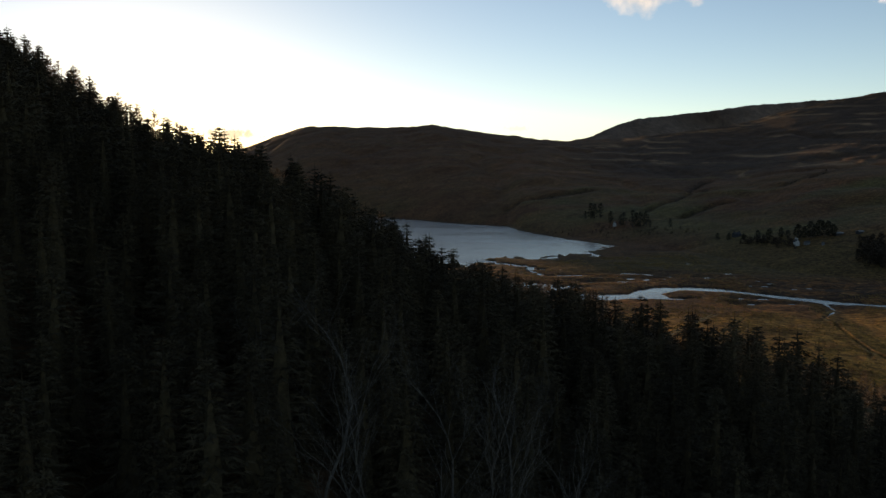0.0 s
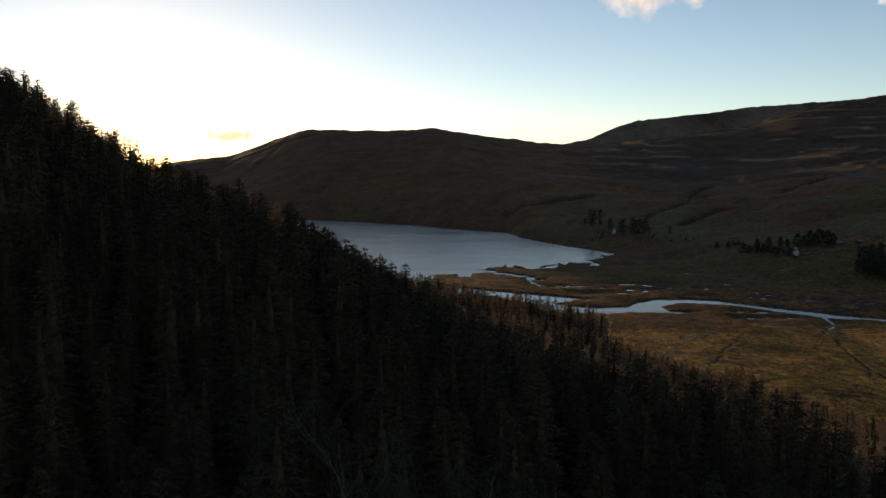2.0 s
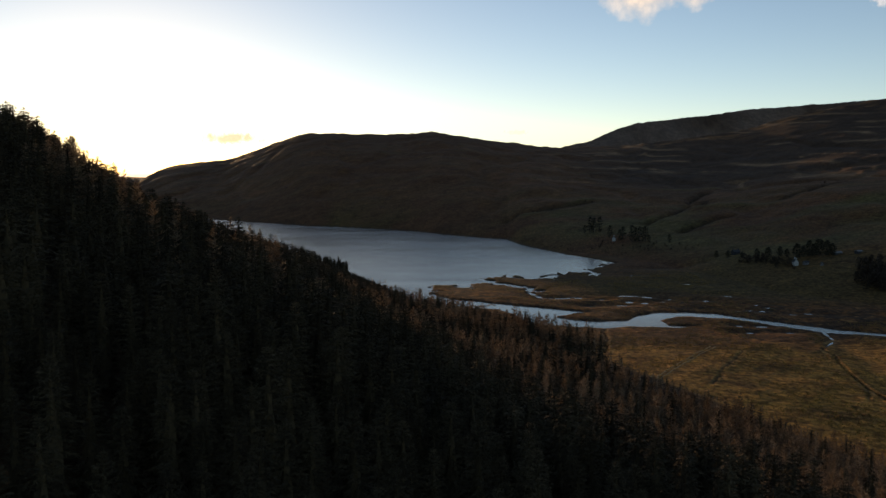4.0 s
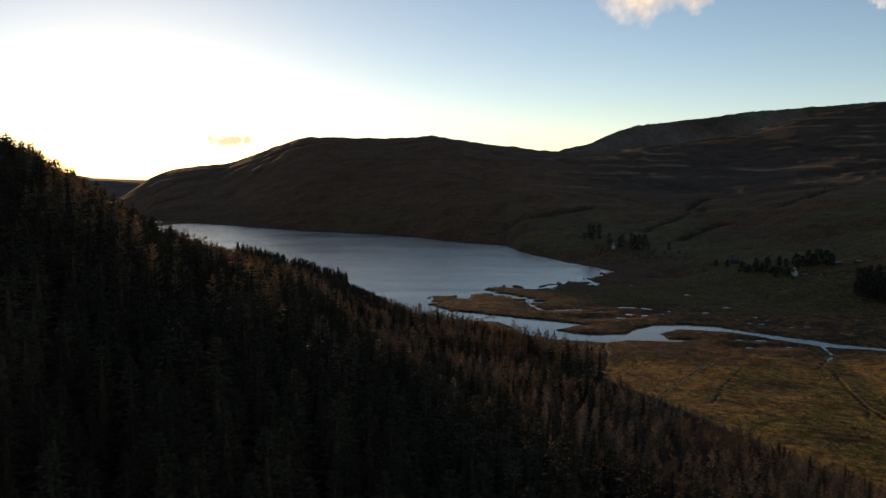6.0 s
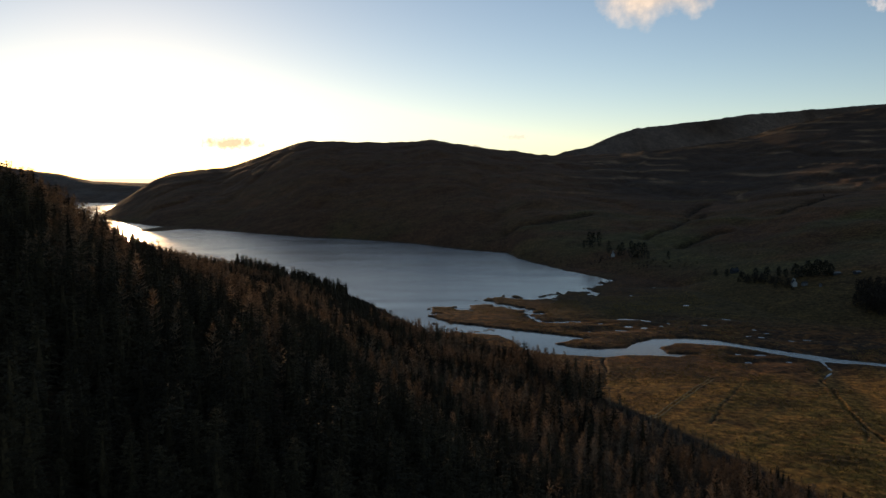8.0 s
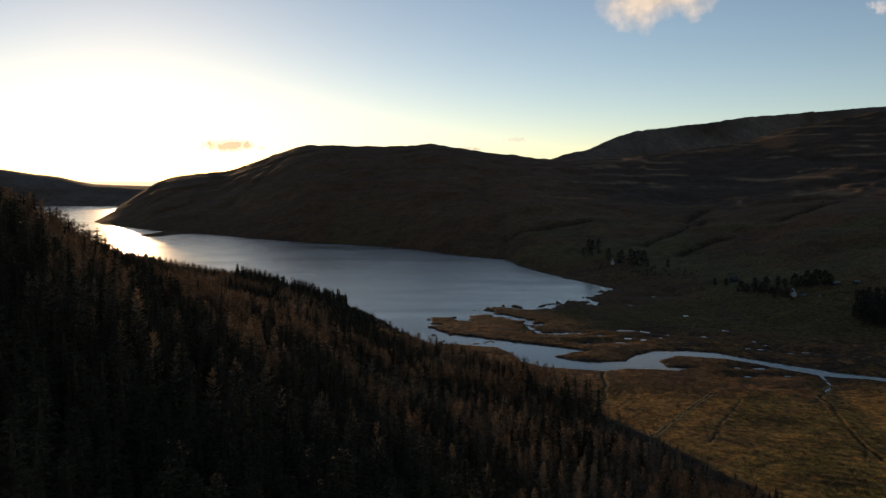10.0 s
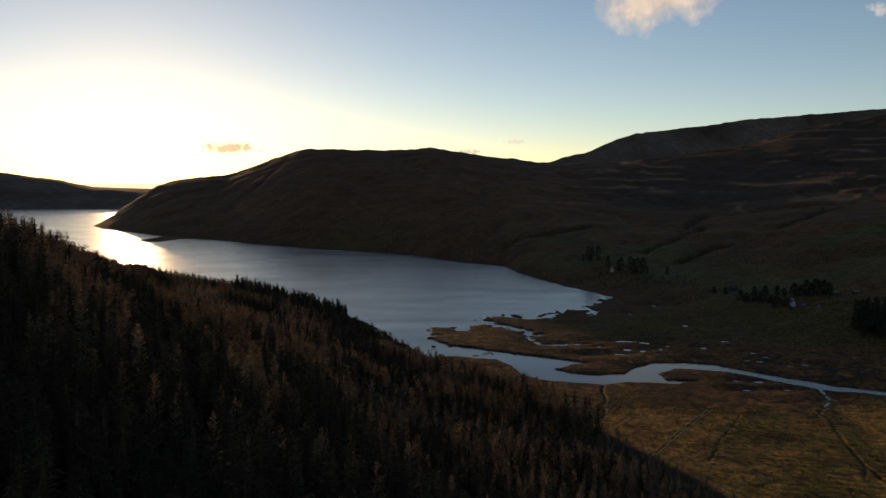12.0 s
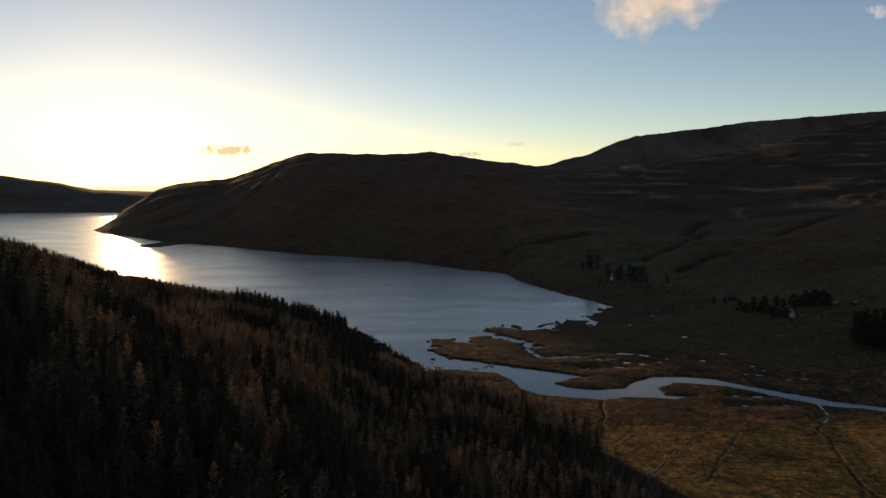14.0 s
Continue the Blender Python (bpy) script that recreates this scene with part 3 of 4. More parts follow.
def crown_shape(rng, high, wide, whorls, boughs, sprays, spray, thin, start=0.06, low=-0.3, top=0.5, core=0.0, lift=-0.3, leader=1.05):
    """Whorls of slender boughs set with small sprays on both sides, round a dense heart, under a bare leader.
    low and top: how steeply the lowest and the highest boughs rise; lift: how the sprays do."""
    v, t = [], []

    def wedge(a, b, half):
        d = b - a
        s = np.array((-d[1], d[0], 0.0))
        s /= max(np.linalg.norm(s), 1e-6)
        lean = rng.uniform(-1.0, 1.0)
        s = (s * math.cos(lean) + np.array((0, 0, math.sin(lean)))) * half
        n = len(v)
        v.extend([a + s, b, a - s])
        t.append((n, n + 1, n + 2))

    for i in range(whorls):
        h = start + (0.97 - start) * (1 - (1 - (i + rng.uniform(0.0, 0.6)) / whorls) ** 1.35)
        reach = wide * (1 - h) ** 0.72 * rng.uniform(0.82, 1.1) + 0.05
        q0 = rng.uniform(0, 6.28)
        for k in range(boughs):
            if rng.random() < (0.08 if core else 0.22):
                continue
            q = q0 + 2 * math.pi * (k + rng.uniform(-0.3, 0.3)) / boughs
            r = reach * rng.uniform(0.65, 1.12)
            rise = low + (top - low) * h ** 1.3 + rng.uniform(-0.12, 0.12)
            root = np.array((0, 0, h * high))
            tip = root + (r * math.cos(q), r * math.sin(q), r * rise)
            wedge(root, tip, min(thin * 0.8, 0.2 * r) + 0.03 * r)
            for s in range(sprays):
                at = root + (tip - root) * (0.3 + 0.7 * (s + rng.random()) / max(sprays, 1))
                q2 = q + (1 if s % 2 else -1) * rng.uniform(0.35, 1.1)
                l = spray * min(0.45 + 0.35 * r, 0.9 * r) * rng.uniform(0.6, 1.2)
                wedge(at, at + (l * math.cos(q2), l * math.sin(q2), l * (lift + rng.uniform(-0.3, 0.3))), min(thin, 0.3 * l))
    if core:  # the dense heart of the crown
        sides, rings = 6, 6
        n = len(v)
        for i in range(rings):
            h = start + (0.9 - start) * i / (rings - 1)
            for k in range(sides):
                r = core * wide * (1 - h / 0.92) ** 0.85 * rng.uniform(0.7, 1.25) + 0.02
                q = 2 * math.pi * (k + 0.5 * (i % 2)) / sides
                v.append(np.array((r * math.cos(q), r * math.sin(q), h * high + rng.uniform(-0.2, 0.2))))
        for i in range(rings - 1):
            for k in range(sides):
                a0, a1 = n + i * sides + k, n + i * sides + (k + 1) % sides
                t.extend([(a0, a1, a1 + sides), (a0, a1 + sides, a0 + sides)])
    for _ in range(2):  # the leader
        wedge(np.array((0, 0, 0.88 * high)), np.array((rng.uniform(-0.1, 0.1), rng.uniform(-0.1, 0.1), leader * high)), 0.05)
    return np.array([tuple(p) for p in v]), np.array(t)


def joined(name, templates, places, material, label):
    """Many plants as one mesh: places are rows of x, y, z, scale, turn, template and, where given, shade."""
    vs, ts, tones, base = [], [], [], 0
    for k, (tv, tt) in enumerate(templates):
        pick = places[places[:, 5] == k]
        if not len(pick):
            continue
        c, s = np.cos(pick[:, 4])[:, None], np.sin(pick[:, 4])[:, None]
        sc = pick[:, 3][:, None]
        wide = sc * (0.85 + 0.3 * ((pick[:, 4] * 7.3) % 1.0))[:, None]
        x = (tv[:, 0] * c - tv[:, 1] * s) * wide + pick[:, 0][:, None]
        y = (tv[:, 0] * s + tv[:, 1] * c) * wide + pick[:, 1][:, None]
        z = tv[:, 2] * sc + pick[:, 2][:, None]
        vs.append(np.stack([x, y, z], -1).reshape(-1, 3))
        ts.append((tt[None] + (np.arange(len(pick)) * len(tv))[:, None, None] + base).reshape(-1, 3))
        tones.append(np.repeat(pick[:, 6] if pick.shape[1] > 6 else 0.7 + 0.6 * ((pick[:, 4] * 13.7) % 1.0), len(tv)))
        base += len(pick) * len(tv)
    ob = new(name, tri_mesh(name, np.concatenate(vs), np.concatenate(ts), material, np.concatenate(tones)))
    return tagged(ob, label, "trees", kind="stuff")


rng = random.Random(7)
npr = np.random.RandomState(11)
# a planted grid of conifers, shaken, over the whole wooded shoulder
SPACING = 3.3
gx, gy = np.meshgrid(np.arange(-560, 140, SPACING), np.arange(18, 960, SPACING))
gx, gy = gx.ravel(), gy.ravel()
keep = (gx / gy > -0.72) & (gx / gy < 0.72)
gx, gy = gx[keep], gy[keep]
gx, gy = gx + npr.uniform(-1.5, 1.5, len(gx)), gy + npr.uniform(-1.5, 1.5, len(gy))
wd = wood_depth(gx, gy)
keep = (wd > 3) & (wd < 250) & (npr.random_sample(len(gx)) < 0.95 - 0.15 * (gy > 550)) & (np.hypot(gx, gy) > 28)
keep &= ~((gx > -34) & (gy > 420) & (gy < 480) & (wd < 16))
keep &= ~((np.abs(gx) < 8) & (gy < 44) & (gy > 33))
gx, gy, wd = gx[keep], gy[keep], wd[keep]
tz = terrain(gx, gy)[0]
away = np.hypot(gx, gy)
# larch was planted in strips along the slope, between darker spruce
strip = np.sin((wd + 9 * fbm(gx, gy, 60, 2, 205)) / 34 * 6.2832 + 0.6) * np.clip((gy - 100) / 80, 0, 1)
larch_share = 0.6 * strip + 0.5 * fbm(gx, gy, 38, 3, 201) + np.clip((gy - 90) / 130, 0, 1) * 0.75 + np.clip((gx - 10) / 40, 0, 0.7) * np.clip((gy - 45) / 40, 0, 1)
larch = npr.random_sample(len(gx)) < np.clip(larch_share, 0, 0.85) * np.clip((gy - 45 + 0.8 * np.clip(gx, -40, 40)) / 50, 0, 1)
larch &= (away > 105) | ((gx > 15) & (away > 75))
shore_pines = (gy > 400) & (wd < 40)
larch &= ~shore_pines
fringe = np.clip((gy - 270) / 30, 0, 1) * np.clip((400 - gy) / 25, 0, 1)  # well-grown trees down to the foot beside the river meadow
grow = (0.86 + 0.22 * fbm(gx, gy, 45, 2, 211) + npr.uniform(-0.26, 0.1, len(gx))) * np.clip(0.25 + 0.25 * np.clip((230 - gy) / 60, 0, 1) + 0.62 * fringe + wd / 75, 0.25, 1.0)
grow = np.where(shore_pines, grow * 1.2, grow) * np.where(gy > 600, 0.8, 1.0)
clump = ((gx + 92) / 34) ** 2 + ((gy - 532) / 38) ** 2 < 1  # older, taller spruces near the point
larch &= ~clump | (npr.random_sample(len(gx)) < 0.15)
grow = np.where(clump, npr.uniform(0.65, 1.3, len(gx)), np.minimum(grow, 1.15))
bulge = (((gx - 44) / 20) ** 2 + ((gy - 325) / 42) ** 2 < 1) & (wd < 60)  # a tall stand beside the river meadow
grow = np.where(bulge, np.maximum(grow, npr.uniform(0.8, 1.2, len(gx))), grow)
shade = npr.uniform(0.65, 1.35, len(gx)) * (1 + 0.3 * fbm(gx, gy, 30, 2, 221))
HIGH = 11.0
near = [crown_shape(rng, HIGH, 2.9, 26, 7, 12, 0.55, 0.055, 0.03, -0.35, 0.55, 0.3) for _ in range(4)]
near_larch = [crown_shape(rng, HIGH, 2.0, 24, 5, 10, 0.7, 0.035, 0.1, 0.15, 0.8, 0.0, 0.7) for _ in range(4)]
band_a = [crown_shape(rng, HIGH, 3.0, 18, 6, 4, 0.75, 0.12, 0.04, -0.3, 0.5, 0.34) for _ in range(6)]
band_a_larch = [crown_shape(rng, HIGH, 2.2, 18, 5, 4, 0.9, 0.085, 0.08, 0.1, 0.8, 0.0, 0.7) for _ in range(6)]
mid = [crown_shape(rng, HIGH, 3.1, 13, 5, 2, 1.0, 0.22, 0.05, -0.25, 0.5, 0.45, -0.3, 1.03) for _ in range(6)]
mid_larch = [crown_shape(rng, HIGH, 2.4, 13, 4, 3, 1.0, 0.17, 0.08, 0.1, 0.8, 0.0, 0.7) for _ in range(6)]
far = [crown_shape(rng, HIGH, 3.3, 10, 4, 1, 1.1, 0.4, 0.06, -0.25, 0.5, 0.5, -0.3, 1.0) for _ in range(5)]
far_larch = [crown_shape(rng, HIGH, 2.8, 9, 4, 1, 1.1, 0.28, 0.08, 0.1, 0.8, 0.12, 0.7, 1.0) for _ in range(5)]


def conifer_masters(shapes, material, name, label):
    out = []
    for k, (v, t) in enumerate(shapes):
        tree = tagged(new(name), label, "tree", group="conifers on the slope")
        part("crown", tri_mesh("crown", v, t, material, 0.75 + 0.17 * k), tree)
        part("trunk", tri_mesh("trunk", *trunk_shape(HIGH * 0.97, 0.16), MAT_BARK), tree)
        out.append(tree)
    return out


masters = conifer_masters(near, MAT_SPRUCE, "spruce_tree", "dark green spruce with drooping boughs in the plantation")
larch_masters = conifer_masters(near_larch, MAT_LARCH, "larch_tree", "brown leafless larch with fine twigs on the slope")
used = set()
order = np.argsort(away)
single = order[:300]
rest = order[300:]
for n, i in enumerate(single):
    pool = larch_masters if larch[i] else masters
    k = n % 4
    m = Matrix.LocRotScale((gx[i], gy[i], tz[i]), Euler((0, 0, rng.uniform(0, 6.28))), (grow[i],) * 3)
    if (larch[i], k) in used:
        tree = copy_thing(pool[k], Matrix.Identity(4))
    else:
        used.add((larch[i], k))
        tree = pool[k]
    tree.matrix_basis = m

def stand_of(pick, templates, material, name, label):
    if len(pick) == 0:
        return
    rows = np.stack([gx[pick], gy[pick], tz[pick], grow[pick], npr.uniform(0, 6.28, len(pick)), npr.randint(0, len(templates), len(pick)), shade[pick]], -1)
    joined(name, templates, rows, material, label)


for lo, hi, shapes, lshapes in ((0, 200, band_a, band_a_larch), (200, 380, mid, mid_larch), (380, 9999, far, far_larch)):
    band = rest[(away[rest] >= lo) & (away[rest] < hi)]
    stand_of(band[~larch[band]], shapes, MAT_SPRUCE, "spruce_plantation", "dense dark spruce plantation on the steep slope")
    stand_of(band[larch[band]], lshapes, MAT_LARCH, "larch_plantation", "brown leafless larch plantation lower on the slope")


# ---- bare birches in the foreground ----
def bare_tree(rng, high):
    """A forked leafless tree: tapered three-sided limbs, each splitting again. Returns trunk and twig shapes."""
    shapes = {"trunk": ([], []), "twigs": ([], [])}

    def limb(kind, a, b, ra, rb, sides=3):
        v, t = shapes[kind]
        d = (b - a).normalized()
        s = d.cross(Vector((0.3, 0.9, 0.1))).normalized()
        u = d.cross(s)
        n = len(v)
        for p, r in ((a, ra), (b, rb)):
            for k in range(sides):
                q = 6.2832 * k / sides
                v.append(tuple(p + s * (r * math.cos(q)) + u * (r * math.sin(q))))
        for k in range(sides):
            m = (k + 1) % sides
            t.extend([(n + k, n + m, n + sides + m), (n + k, n + sides + m, n + sides + k)])

    def grow_on(p, d, length, r, level):
        pieces = 3 if level < 3 else 2
        for i in range(pieces):
            d = (d + Vector((rng.uniform(-0.4, 0.4), rng.uniform(-0.4, 0.4), rng.uniform(-0.05, 0.2)))).normalized()
            q = p + d * (length / pieces)
            limb("trunk" if level == 0 else "twigs", p, q, r, r * 0.78, 5 if level == 0 else 3)
            p, r = q, r * 0.78
            if level < 3 and (level or i):
                for _ in range(2 if level < 2 else 1):
                    turn = rng.uniform(0, 6.28)
                    side = Vector((math.cos(turn), math.sin(turn), rng.uniform(0.5, 1.2))).normalized()
                    grow_on(p, (d * 0.7 + side * 0.6).normalized(), length * rng.uniform(0.45, 0.68), r * 0.55, level + 1)
        if level < 3:
            grow_on(p, d, length * 0.6, r, level + 1)

    grow_on(Vector((0, 0, -0.4)), Vector((rng.uniform(-0.1, 0.1), rng.uniform(-0.1, 0.1), 1)).normalized(), high * 0.5, high * 0.008, 0)
    top = max(p[2] for p in shapes["twigs"][0])
    return {k: (np.array(v) * (high / top), np.array(t)) for k, (v, t) in shapes.items()}


birches = []
for _ in range(4):
    shape = bare_tree(rng, 12.0)
    tree = tagged(new("birch_tree"), "leafless pale-barked birch with fine upright twigs", "tree", group="bare birches")
    part("trunk", tri_mesh("trunk", *shape["trunk"], MAT_BIRCH), tree)
    part("crown", tri_mesh("crown", *shape["twigs"], MAT_BIRCH), tree)
    birches.append(tree)
for n, (x, y, s) in enumerate([(-6.2, 42, 1.05), (-2.2, 46, 0.95), (1.2, 40, 1.0), (4.2, 44, 1.1), (-4.2, 37, 0.9), (6.4, 39, 0.9), (-0.4, 35, 0.8), (2.9, 36, 0.85), (-7.6, 46, 0.95), (7.8, 45, 0.9), (-3.4, 41, 0.9), (0.4, 44, 1.0), (5.4, 35, 0.75), (2.6, 47, 0.9), (-5.6, 34, 0.7)]):
    tree = birches[n] if n < 4 else copy_thing(birches[n % 4], Matrix.Identity(4))
    tree.matrix_basis = Matrix.LocRotScale((x, y, height(x, y)), Euler((0, 0, rng.uniform(0, 6.28))), (s,) * 3)


# ---- trees and scrub on the far side of the valley ----
def round_crown(rng, high, wide, clumps):
    """A wind-shaped crown of many small leaf clumps with gaps between them."""
    v, t = [], []
    for _ in range(clumps):
        q, h = rng.uniform(0, 6.28), rng.random() ** 0.8
        r = wide * math.sin(math.pi * min(0.95, 0.15 + 0.8 * h)) ** 0.7 * rng.uniform(0.25, 1.0)
        c = Vector((r * math.cos(q), r * math.sin(q), high * (0.04 + 0.96 * h)))
        size = rng.uniform(0.28, 0.6) * wide * 0.45
        n = len(v)
        for k in range(5):
            p = Vector((rng.gauss(0, 1), rng.gauss(0, 1), rng.gauss(0, 0.8)))
            v.append(tuple(c + p.normalized() * size))
        t.extend([(n, n + 1, n + 2), (n + 1, n + 2, n + 3), (n, n + 3, n + 4), (n + 2, n + 4, n)])
    return np.array(v), np.array(t)


MAT_SCRUB = speckled("leafless_scrub", (0.035, 0.026, 0.018), (0.085, 0.06, 0.04), 0.6, vary=0.3)
MAT_PINE = speckled("pine_needles", (0.034, 0.031, 0.02), (0.08, 0.07, 0.044), 0.6, vary=0.3)


def lone_tree(name, label, group, shape, material, wide):
    tree = tagged(new(name), label, "tree", group=group)
    part("crown", tri_mesh("crown", *shape, material), tree)
    part("trunk", tri_mesh("trunk", *trunk_shape(HIGH * 0.9, wide), MAT_BARK), tree)
    return tree


pines = [lone_tree("pine_tree", "dark pine standing by a farmhouse in rough pasture", "pines round the farm", round_crown(rng, HIGH, 2.6, 150), MAT_PINE, 0.25) for _ in range(3)]
tall = [lone_tree("shelter_tree", "bushy dark tree in the shelter belt by the cottage", "shelter belt", round_crown(rng, HIGH, 3.4, 220), MAT_PINE, 0.2) for _ in range(3)]
FARM = [(142, 835, 1.33), (145, 832, 1.28), (151, 834, 1.28), (154, 797, 1.08), (160, 783, 0.93), (163, 783, 1.11), (168, 769, 1.36), (171, 768, 1.18), (174, 765, 1.27), (178, 761, 1.26), (191, 730, 0.69), (137, 836, 0.69), (179, 752, 0.62)]
BELT = [(203, 641, 0.45), (208, 631, 0.5), (214, 618, 0.42), (220, 606, 0.6), (225, 598, 0.65), (230, 590, 0.6), (237, 579, 0.85), (241, 579, 0.7), (245, 579, 0.95), (248, 577, 0.75), (251, 577, 1.0), (255, 574, 0.9), (258, 573, 0.7), (233, 586, 0.5)]
for first, rows_of in ((pines, FARM), (tall, BELT)):
    for n, (x, y, s) in enumerate(rows_of):
        tree = first[n] if n < 3 else copy_thing(first[n % 3], Matrix.Identity(4))
        tree.matrix_basis = Matrix.LocRotScale((x, y, height(x, y) - 0.1), Euler((0, 0, rng.uniform(0, 6.28))), (s * 1.1, s * 1.1, s))


def settled(rows):
    """Sets rows of plants on the ground, and leaves out those in water."""
    rows = np.array(rows, float)
    rows[:, 2] = terrain(rows[:, 0], rows[:, 1])[0] - 0.1
    return rows[rows[:, 2] > 0.3]


def patch(count, corner_a, corner_b, low, high_scale):
    """Rows for joined(): plants scattered over a slanting strip."""
    (ax, ay, aw), (bx, by, bw) = corner_a, corner_b
    rows = []
    for _ in range(count):
        k, s = rng.random(), rng.gauss(0, 0.45)
        x, y = ax + (bx - ax) * k + s * (aw + (bw - aw) * k), ay + (by - ay) * k + rng.gauss(0, 5)
        rows.append((x, y, 0, rng.uniform(low, high_scale), rng.uniform(0, 6.28), rng.randrange(4)))
    return settled(rows)


scrub = [round_crown(rng, HIGH, 4.5, 60) for _ in range(4)]
joined("birch_scrub", scrub, patch(70, (213, 612, 6), (224, 556, 9), 0.16, 0.42), MAT_SCRUB, "low brown leafless scrub in rough pasture")
joined("birch_scrub", scrub, patch(60, (120, 800, 30), (200, 690, 30), 0.1, 0.25), MAT_SCRUB, "scattered low brown bushes near the loch head")
for k, line in enumerate(GULLIES):
    rows = []
    for (ax, ay), (bx, by) in zip(line, line[1:]):
        for _ in range(int(math.hypot(bx - ax, by - ay) / 4)):
            f = rng.random()
            rows.append((ax + (bx - ax) * f + rng.gauss(0, 3), ay + (by - ay) * f + rng.gauss(0, 3), 0, rng.uniform(0.08, 0.26), rng.uniform(0, 6.28), rng.randrange(4)))
    joined("birch_scrub", scrub, settled(rows), MAT_SCRUB, "dark leafless scrub along a hillside burn")
joined("dark_wood", [round_crown(rng, HIGH, 3.2, 110) for _ in range(4)], patch(110, (244, 472, 12), (262, 525, 14), 0.4, 0.85), MAT_SCRUB, "small dark wood on the valley side")
# whin and rushes along the foot of the plantation
edge = []
for _ in range(420):
    k = rng.uniform(7.0, 13.0)
    i = int(k)
    (ax, ay), (bx, by) = BASE[i], BASE[i + 1]
    x, y = ax + (bx - ax) * (k - i) + rng.gauss(1, 2.5), ay + (by - ay) * (k - i) + rng.gauss(0, 3)
    edge.append((x, y, 0, rng.uniform(0.1, 0.3), rng.uniform(0, 6.28), rng.randrange(4)))
joined("birch_scrub", scrub, settled(edge), MAT_SCRUB, "brown leafless scrub along the foot of the plantation")


# ---- houses ----
def box(x0, y0, z0, x1, y1, z1):
    v = [(x, y, z) for z in (z0, z1) for x, y in ((x0, y0), (x1, y0), (x1, y1), (x0, y1))]
    q = [(0, 3, 2, 1), (4, 5, 6, 7), (0, 1, 5, 4), (1, 2, 6, 5), (2, 3, 7, 6), (3, 0, 4, 7)]
    return np.array(v, float), np.array(q)


def quad_mesh(name, v, q, material):
    me = bpy.data.meshes.new(name)
    fill_mesh(me, v, q)
    me.materials.append(material)
    return me


def gabled(long, deep, wall, rise):
    """Walls of a house with two gables, along x."""
    bm = bmesh.new()
    a, b = long / 2, deep / 2
    pts = [bm.verts.new(p) for p in ((-a, -b, -0.6), (a, -b, -0.6), (a, b, -0.6), (-a, b, -0.6), (-a, -b, wall), (a, -b, wall), (a, b, wall), (-a, b, wall), (-a, 0, wall + rise), (a, 0, wall + rise))]
    for f in ((0, 1, 5, 4), (2, 3, 7, 6), (1, 2, 6, 9, 5), (3, 0, 4, 8, 7), (0, 3, 2, 1), (4, 5, 9, 8), (6, 7, 8, 9)):
        bm.faces.new([pts[i] for i in f])
    me = bpy.data.meshes.new("wall")
    bm.to_mesh(me)
    bm.free()
    return me


def roof_slope(long, deep, wall, rise, side, thick=0.16, over=0.25):
    a, b = long / 2 + over, deep / 2 + over
    low = wall - rise * over / (deep / 2)
    v = [(-a, side * b, low), (a, side * b, low), (a, 0, wall + rise), (-a, 0, wall + rise)]
    v = [(x, y, z + 0.01) for x, y, z in v] + [(x, y, z + thick) for x, y, z in v]
    q = [(0, 3, 2, 1), (4, 5, 6, 7), (0, 1, 5, 4), (1, 2, 6, 5), (2, 3, 7, 6), (3, 0, 4, 7)]
    return np.array(v), np.array(q if side < 0 else [f[::-1] for f in q])


def house(name, label, place, turn, long, deep, wall, rise, walls, roofing, chimneys=True, windows=True):
    ob = tagged(new(name), label, "house" if windows else "shed")
    me = gabled(long, deep, wall, rise)
    me.materials.append(walls)
    part("wall", me, ob)
    for side in (-1, 1):
        part("roof", quad_mesh("roof", *roof_slope(long, deep, wall, rise, side), roofing), ob)
    if chimneys:
        for x in (-long / 2 + 0.45, long / 2 - 0.45):
            part("chimney", quad_mesh("chimney", *box(x - 0.4, -0.3, wall + rise - 0.5, x + 0.4, 0.3, wall + rise + 0.9), walls), ob)
    if windows:
        for k in (-0.3, 0.3):
            frame_ob = part("window", quad_mesh("window", *box(k * long - 0.5, -deep / 2 - 0.04, 0.9, k * long + 0.5, -deep / 2 + 0.02, 2.1), MAT_SLATE), ob)
            part("pane", quad_mesh("pane", *box(k * long - 0.42, -deep / 2 - 0.06, 0.98, k * long + 0.42, -deep / 2 - 0.045, 2.02), MAT_GLASS), frame_ob)
        part("door", quad_mesh("door", *box(-0.45, -deep / 2 - 0.05, 0, 0.45, -deep / 2 + 0.02, 2.0), MAT_SLATE), ob)
    x, y = place
    ob.matrix_basis = pose(x, y, height(x, y), 0, 0, turn)
    return ob


house("cottage", "white-harled cottage with a dark slate roof", (228, 559), 80, 5.4, 2.8, 2.3, 1.6, MAT_WALL, MAT_SLATE)
house("cottage", "small white farmhouse with slate roof among pines", (155, 784), 78, 6.0, 3.0, 2.3, 1.6, MAT_WALL, MAT_SLATE)
house("cottage", "grey cottage with a slate roof in rough pasture", (216, 638), 20, 5.5, 3.4, 1.9, 1.3, MAT_SLATE, MAT_SLATE)
house("outbuilding", "low pale outbuilding beside the white cottage", (233.5, 556), 15, 3.0, 2.4, 1.5, 0.8, MAT_SHEET, MAT_SLATE, False, False)
house("outbuilding", "low grey outbuilding below the shelter belt", (240, 547), 70, 2.6, 1.6, 1.4, 0.6, MAT_SHEET, MAT_SLATE, False, False)
house("farm_shed", "long shed with a pale sheet-metal roof", (261.5, 574), 18, 6.0, 3.6, 1.1, 0.7, MAT_SLATE, MAT_SHEET, False, False)
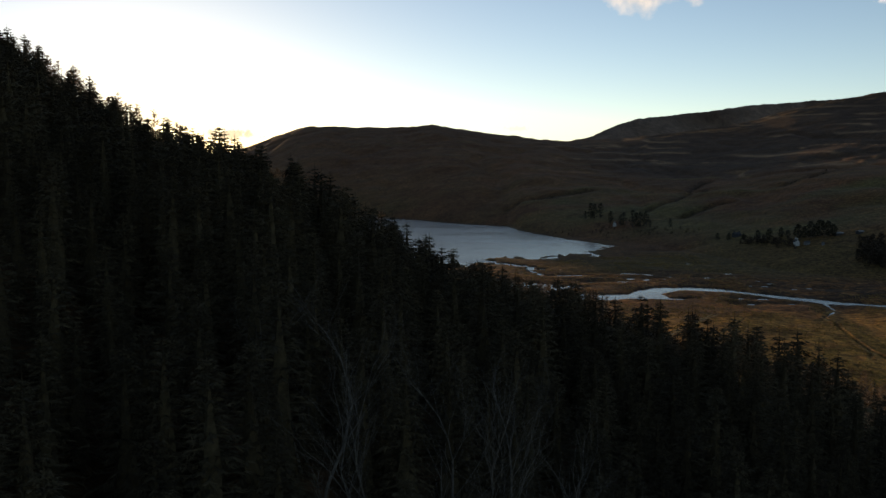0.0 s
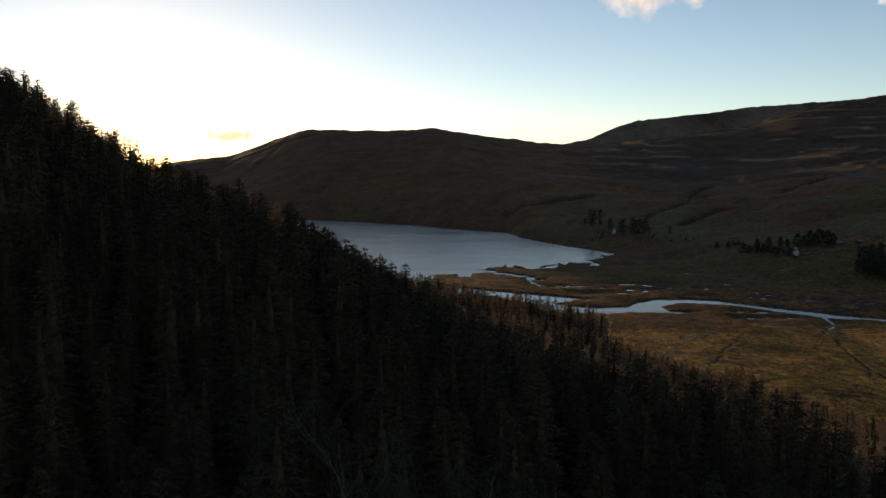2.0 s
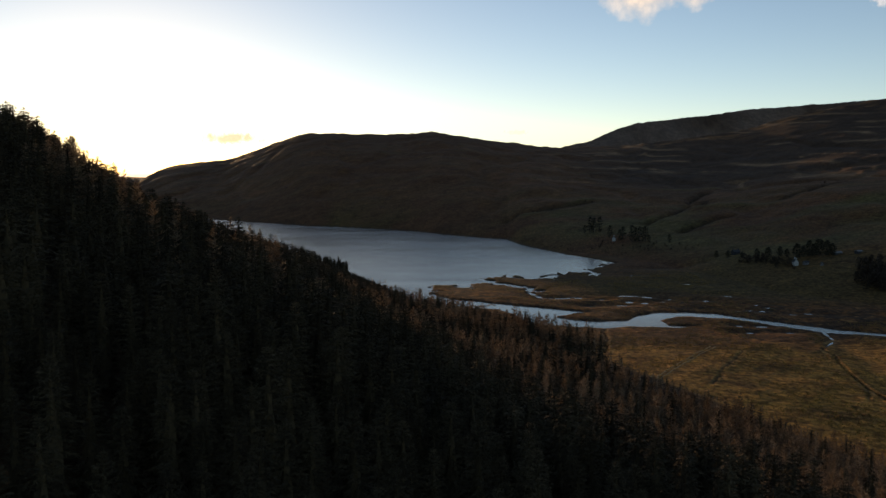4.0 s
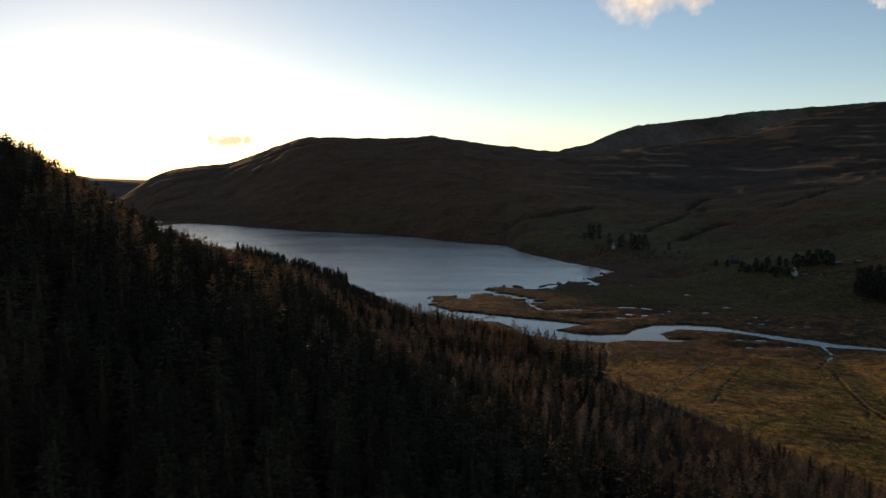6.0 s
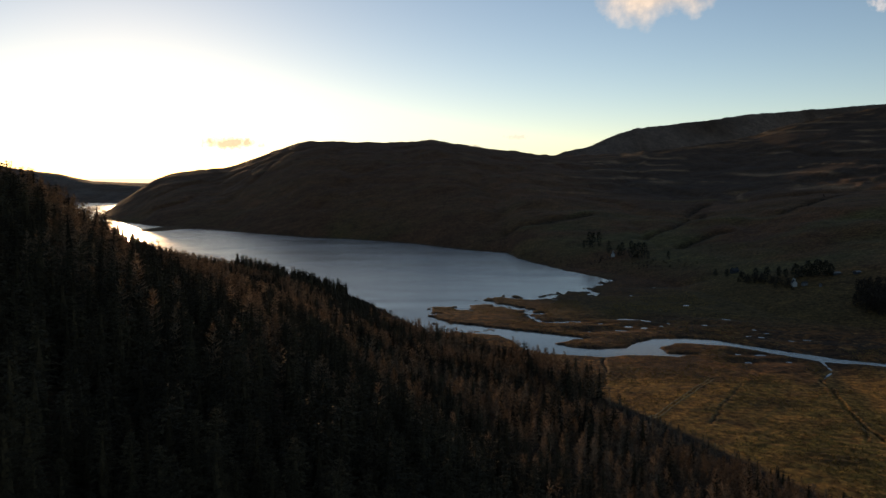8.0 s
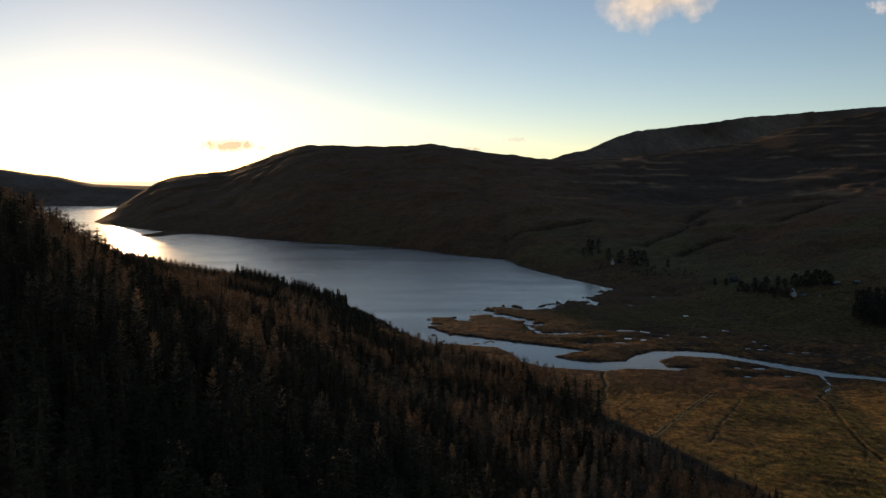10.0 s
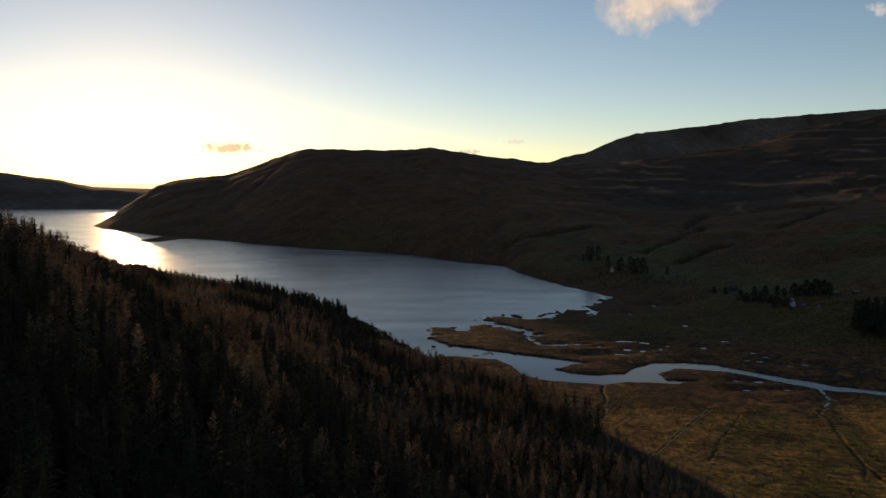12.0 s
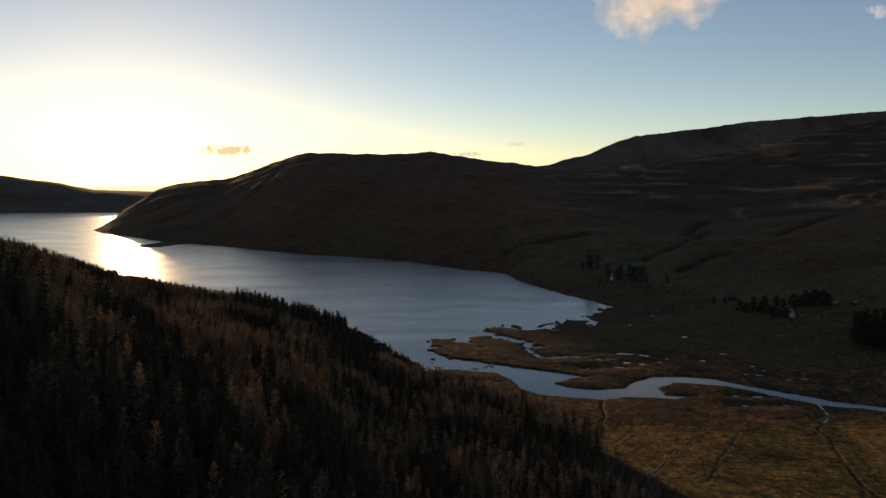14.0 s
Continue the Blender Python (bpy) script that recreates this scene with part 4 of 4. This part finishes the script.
house("farm_shed", "shed with a pale sheet-metal roof on the hillside", (271.5, 565), 22, 4.0, 3.0, 1.1, 0.6, MAT_SLATE, MAT_SHEET, False, False)


# ---- clouds, and the open sea past the far shore, both as glowing sheets ----
def cloud(name, centre, wide, high, seed, density, tone, tilt=0):
    m = bpy.data.materials.new("cloud_vapour")
    m.use_nodes = True
    nt = m.node_tree
    nt.nodes.clear()
    co = nt.nodes.new("ShaderNodeTexCoord")
    shift = node(nt, "ShaderNodeVectorMath")
    shift.inputs[1].default_value = (seed, seed * 0.7, 0)
    nt.links.new(co.outputs["Object"], shift.inputs[0])
    n = node(nt, "ShaderNodeTexNoise", Scale=2.0 / high, Detail=10.0, Roughness=0.54)
    nt.links.new(shift.outputs[0], n.inputs["Vector"])
    squash = node(nt, "ShaderNodeVectorMath")
    squash.operation = "MULTIPLY"
    squash.inputs[1].default_value = (2 / wide, 0, 2 / high)
    nt.links.new(co.outputs["Object"], squash.inputs[0])
    length = nt.nodes.new("ShaderNodeVectorMath")
    length.operation = "LENGTH"
    nt.links.new(squash.outputs[0], length.inputs[0])
    body = nt.nodes.new("ShaderNodeMath")
    body.operation = "SUBTRACT"
    nt.links.new(n.outputs[0], body.inputs[0])
    half = node(nt, "ShaderNodeMath")
    half.operation = "MULTIPLY"
    half.inputs[1].default_value = 0.46
    nt.links.new(length.outputs["Value"], half.inputs[0])
    nt.links.new(half.outputs[0], body.inputs[1])
    alpha = ramp(nt, body.outputs[0], [(0.02, (0, 0, 0)), (0.14, (density * 0.4,) * 3), (0.3, (density,) * 3)])
    # the sheet glows by itself: sunlight on the cloud is put in as emission
    clear, glow, both = nt.nodes.new("ShaderNodeBsdfTransparent"), nt.nodes.new("ShaderNodeEmission"), nt.nodes.new("ShaderNodeMixShader")
    lumps = node(nt, "ShaderNodeTexNoise", Scale=4.0 / high, Detail=6.0, Roughness=0.55)
    nt.links.new(shift.outputs[0], lumps.inputs["Vector"])
    light = ramp(nt, lumps.outputs[0], [(0.35, tuple(0.85 * k for k in tone)), (0.62, tuple(1.12 * k for k in tone))])
    nt.links.new(light.outputs[0], glow.inputs["Color"])
    nt.links.new(alpha.outputs[0], both.inputs[0])
    nt.links.new(clear.outputs[0], both.inputs[1])
    nt.links.new(glow.outputs[0], both.inputs[2])
    out = nt.nodes.new("ShaderNodeOutputMaterial")
    nt.links.new(both.outputs[0], out.inputs[0])
    gx_, gz_ = np.meshgrid(np.linspace(-wide / 2, wide / 2, 16) * 1.3, np.linspace(-high / 2, high / 2, 10) * 1.3)
    bulge = -0.25 * high * (1 - (gx_ / wide) ** 2 - (gz_ / high) ** 2)
    ob = sheet(name, gx_, bulge, gz_, False, m)
    ob.matrix_basis = pose(*centre, 0, tilt, 0)
    ob.visible_shadow = False
    return tagged(ob, "soft white cloud in a clear sky, its sunlight put in as glow", "cloud", kind="structure")


cloud("cloud", (590, 2400, 612), 430, 250, 31.0, 0.95, (0.84, 0.72, 0.58), -14)
cloud("cloud", (2215, 4500, 945), 110, 80, 77.0, 0.5, (0.8, 0.75, 0.7))
cloud("cloud", (-1140, 4700, 258), 330, 70, 12.0, 0.7, (0.36, 0.24, 0.19))
cloud("cloud", (400, 4700, 290), 130, 26, 55.0, 0.4, (0.8, 0.66, 0.52))
cloud("cloud", (140, 4700, 236), 170, 32, 91.0, 0.5, (0.55, 0.42, 0.36))
# a tilted sheet whose emission stands in for sun glare on the sea
sx, sy = np.meshgrid(np.linspace(-0.75, -0.2, 24), np.linspace(4250, 4600, 6))
MAT_SEA = bpy.data.materials.new("far_sea_glare")
MAT_SEA.use_nodes = True
_b = MAT_SEA.node_tree.nodes["Principled BSDF"]
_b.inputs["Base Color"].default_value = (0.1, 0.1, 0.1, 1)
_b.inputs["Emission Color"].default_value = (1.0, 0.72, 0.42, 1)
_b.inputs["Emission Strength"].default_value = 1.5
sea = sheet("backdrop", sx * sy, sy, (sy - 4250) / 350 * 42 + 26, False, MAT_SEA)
tagged(sea, "distant pale sea backdrop glowing for the glare of the low sun", "sea", kind="structure")


# ---- rushes and tussocks on the meadow and the marsh ----
def tussock(rng, blades):
    v, t = [], []
    for _ in range(blades):
        q, l = rng.uniform(0, 6.28), rng.uniform(0.5, 1.0)
        lean = rng.uniform(0.2, 0.8)
        c, s = math.cos(q), math.sin(q)
        n = len(v)
        v.extend([(-0.22 * s, 0.22 * c, -0.1), (0.22 * s, -0.22 * c, -0.1), (lean * l * c, lean * l * s, l)])
        t.append((n, n + 1, n + 2))
    return np.array(v), np.array(t)


MAT_RUSH = speckled("withered_rushes", (0.2, 0.115, 0.03), (0.42, 0.27, 0.07), 0.5, vary=0.45)
tufts = [tussock(rng, 8) for _ in range(4)]


def scattered(count, x0, x1, y0, y1, low, high_scale, seed, clumping):
    r = np.random.RandomState(seed)
    x, y = r.uniform(x0, x1, count), r.uniform(y0, y1, count)
    rows = np.stack([x, y, x * 0, r.uniform(low, high_scale, count), r.uniform(0, 6.28, count), r.randint(0, 4, count)], -1)
    rows = rows[(fbm(x, y, 16, 3, seed) + r.uniform(-0.5, 0.5, count) > clumping) & (wood_depth(x, y) < 1)]
    return settled(rows)


joined("rush_tussock", tufts, scattered(34000, 55, 215, 200, 400, 0.2, 0.62, 301, 0.05), MAT_RUSH, "withered straw-brown rushes and tussocks on the meadow")
joined("rush_tussock", tufts, scattered(26000, -12, 170, 400, 600, 0.2, 0.65, 302, 0.0), MAT_RUSH, "withered russet rushes on the river delta")
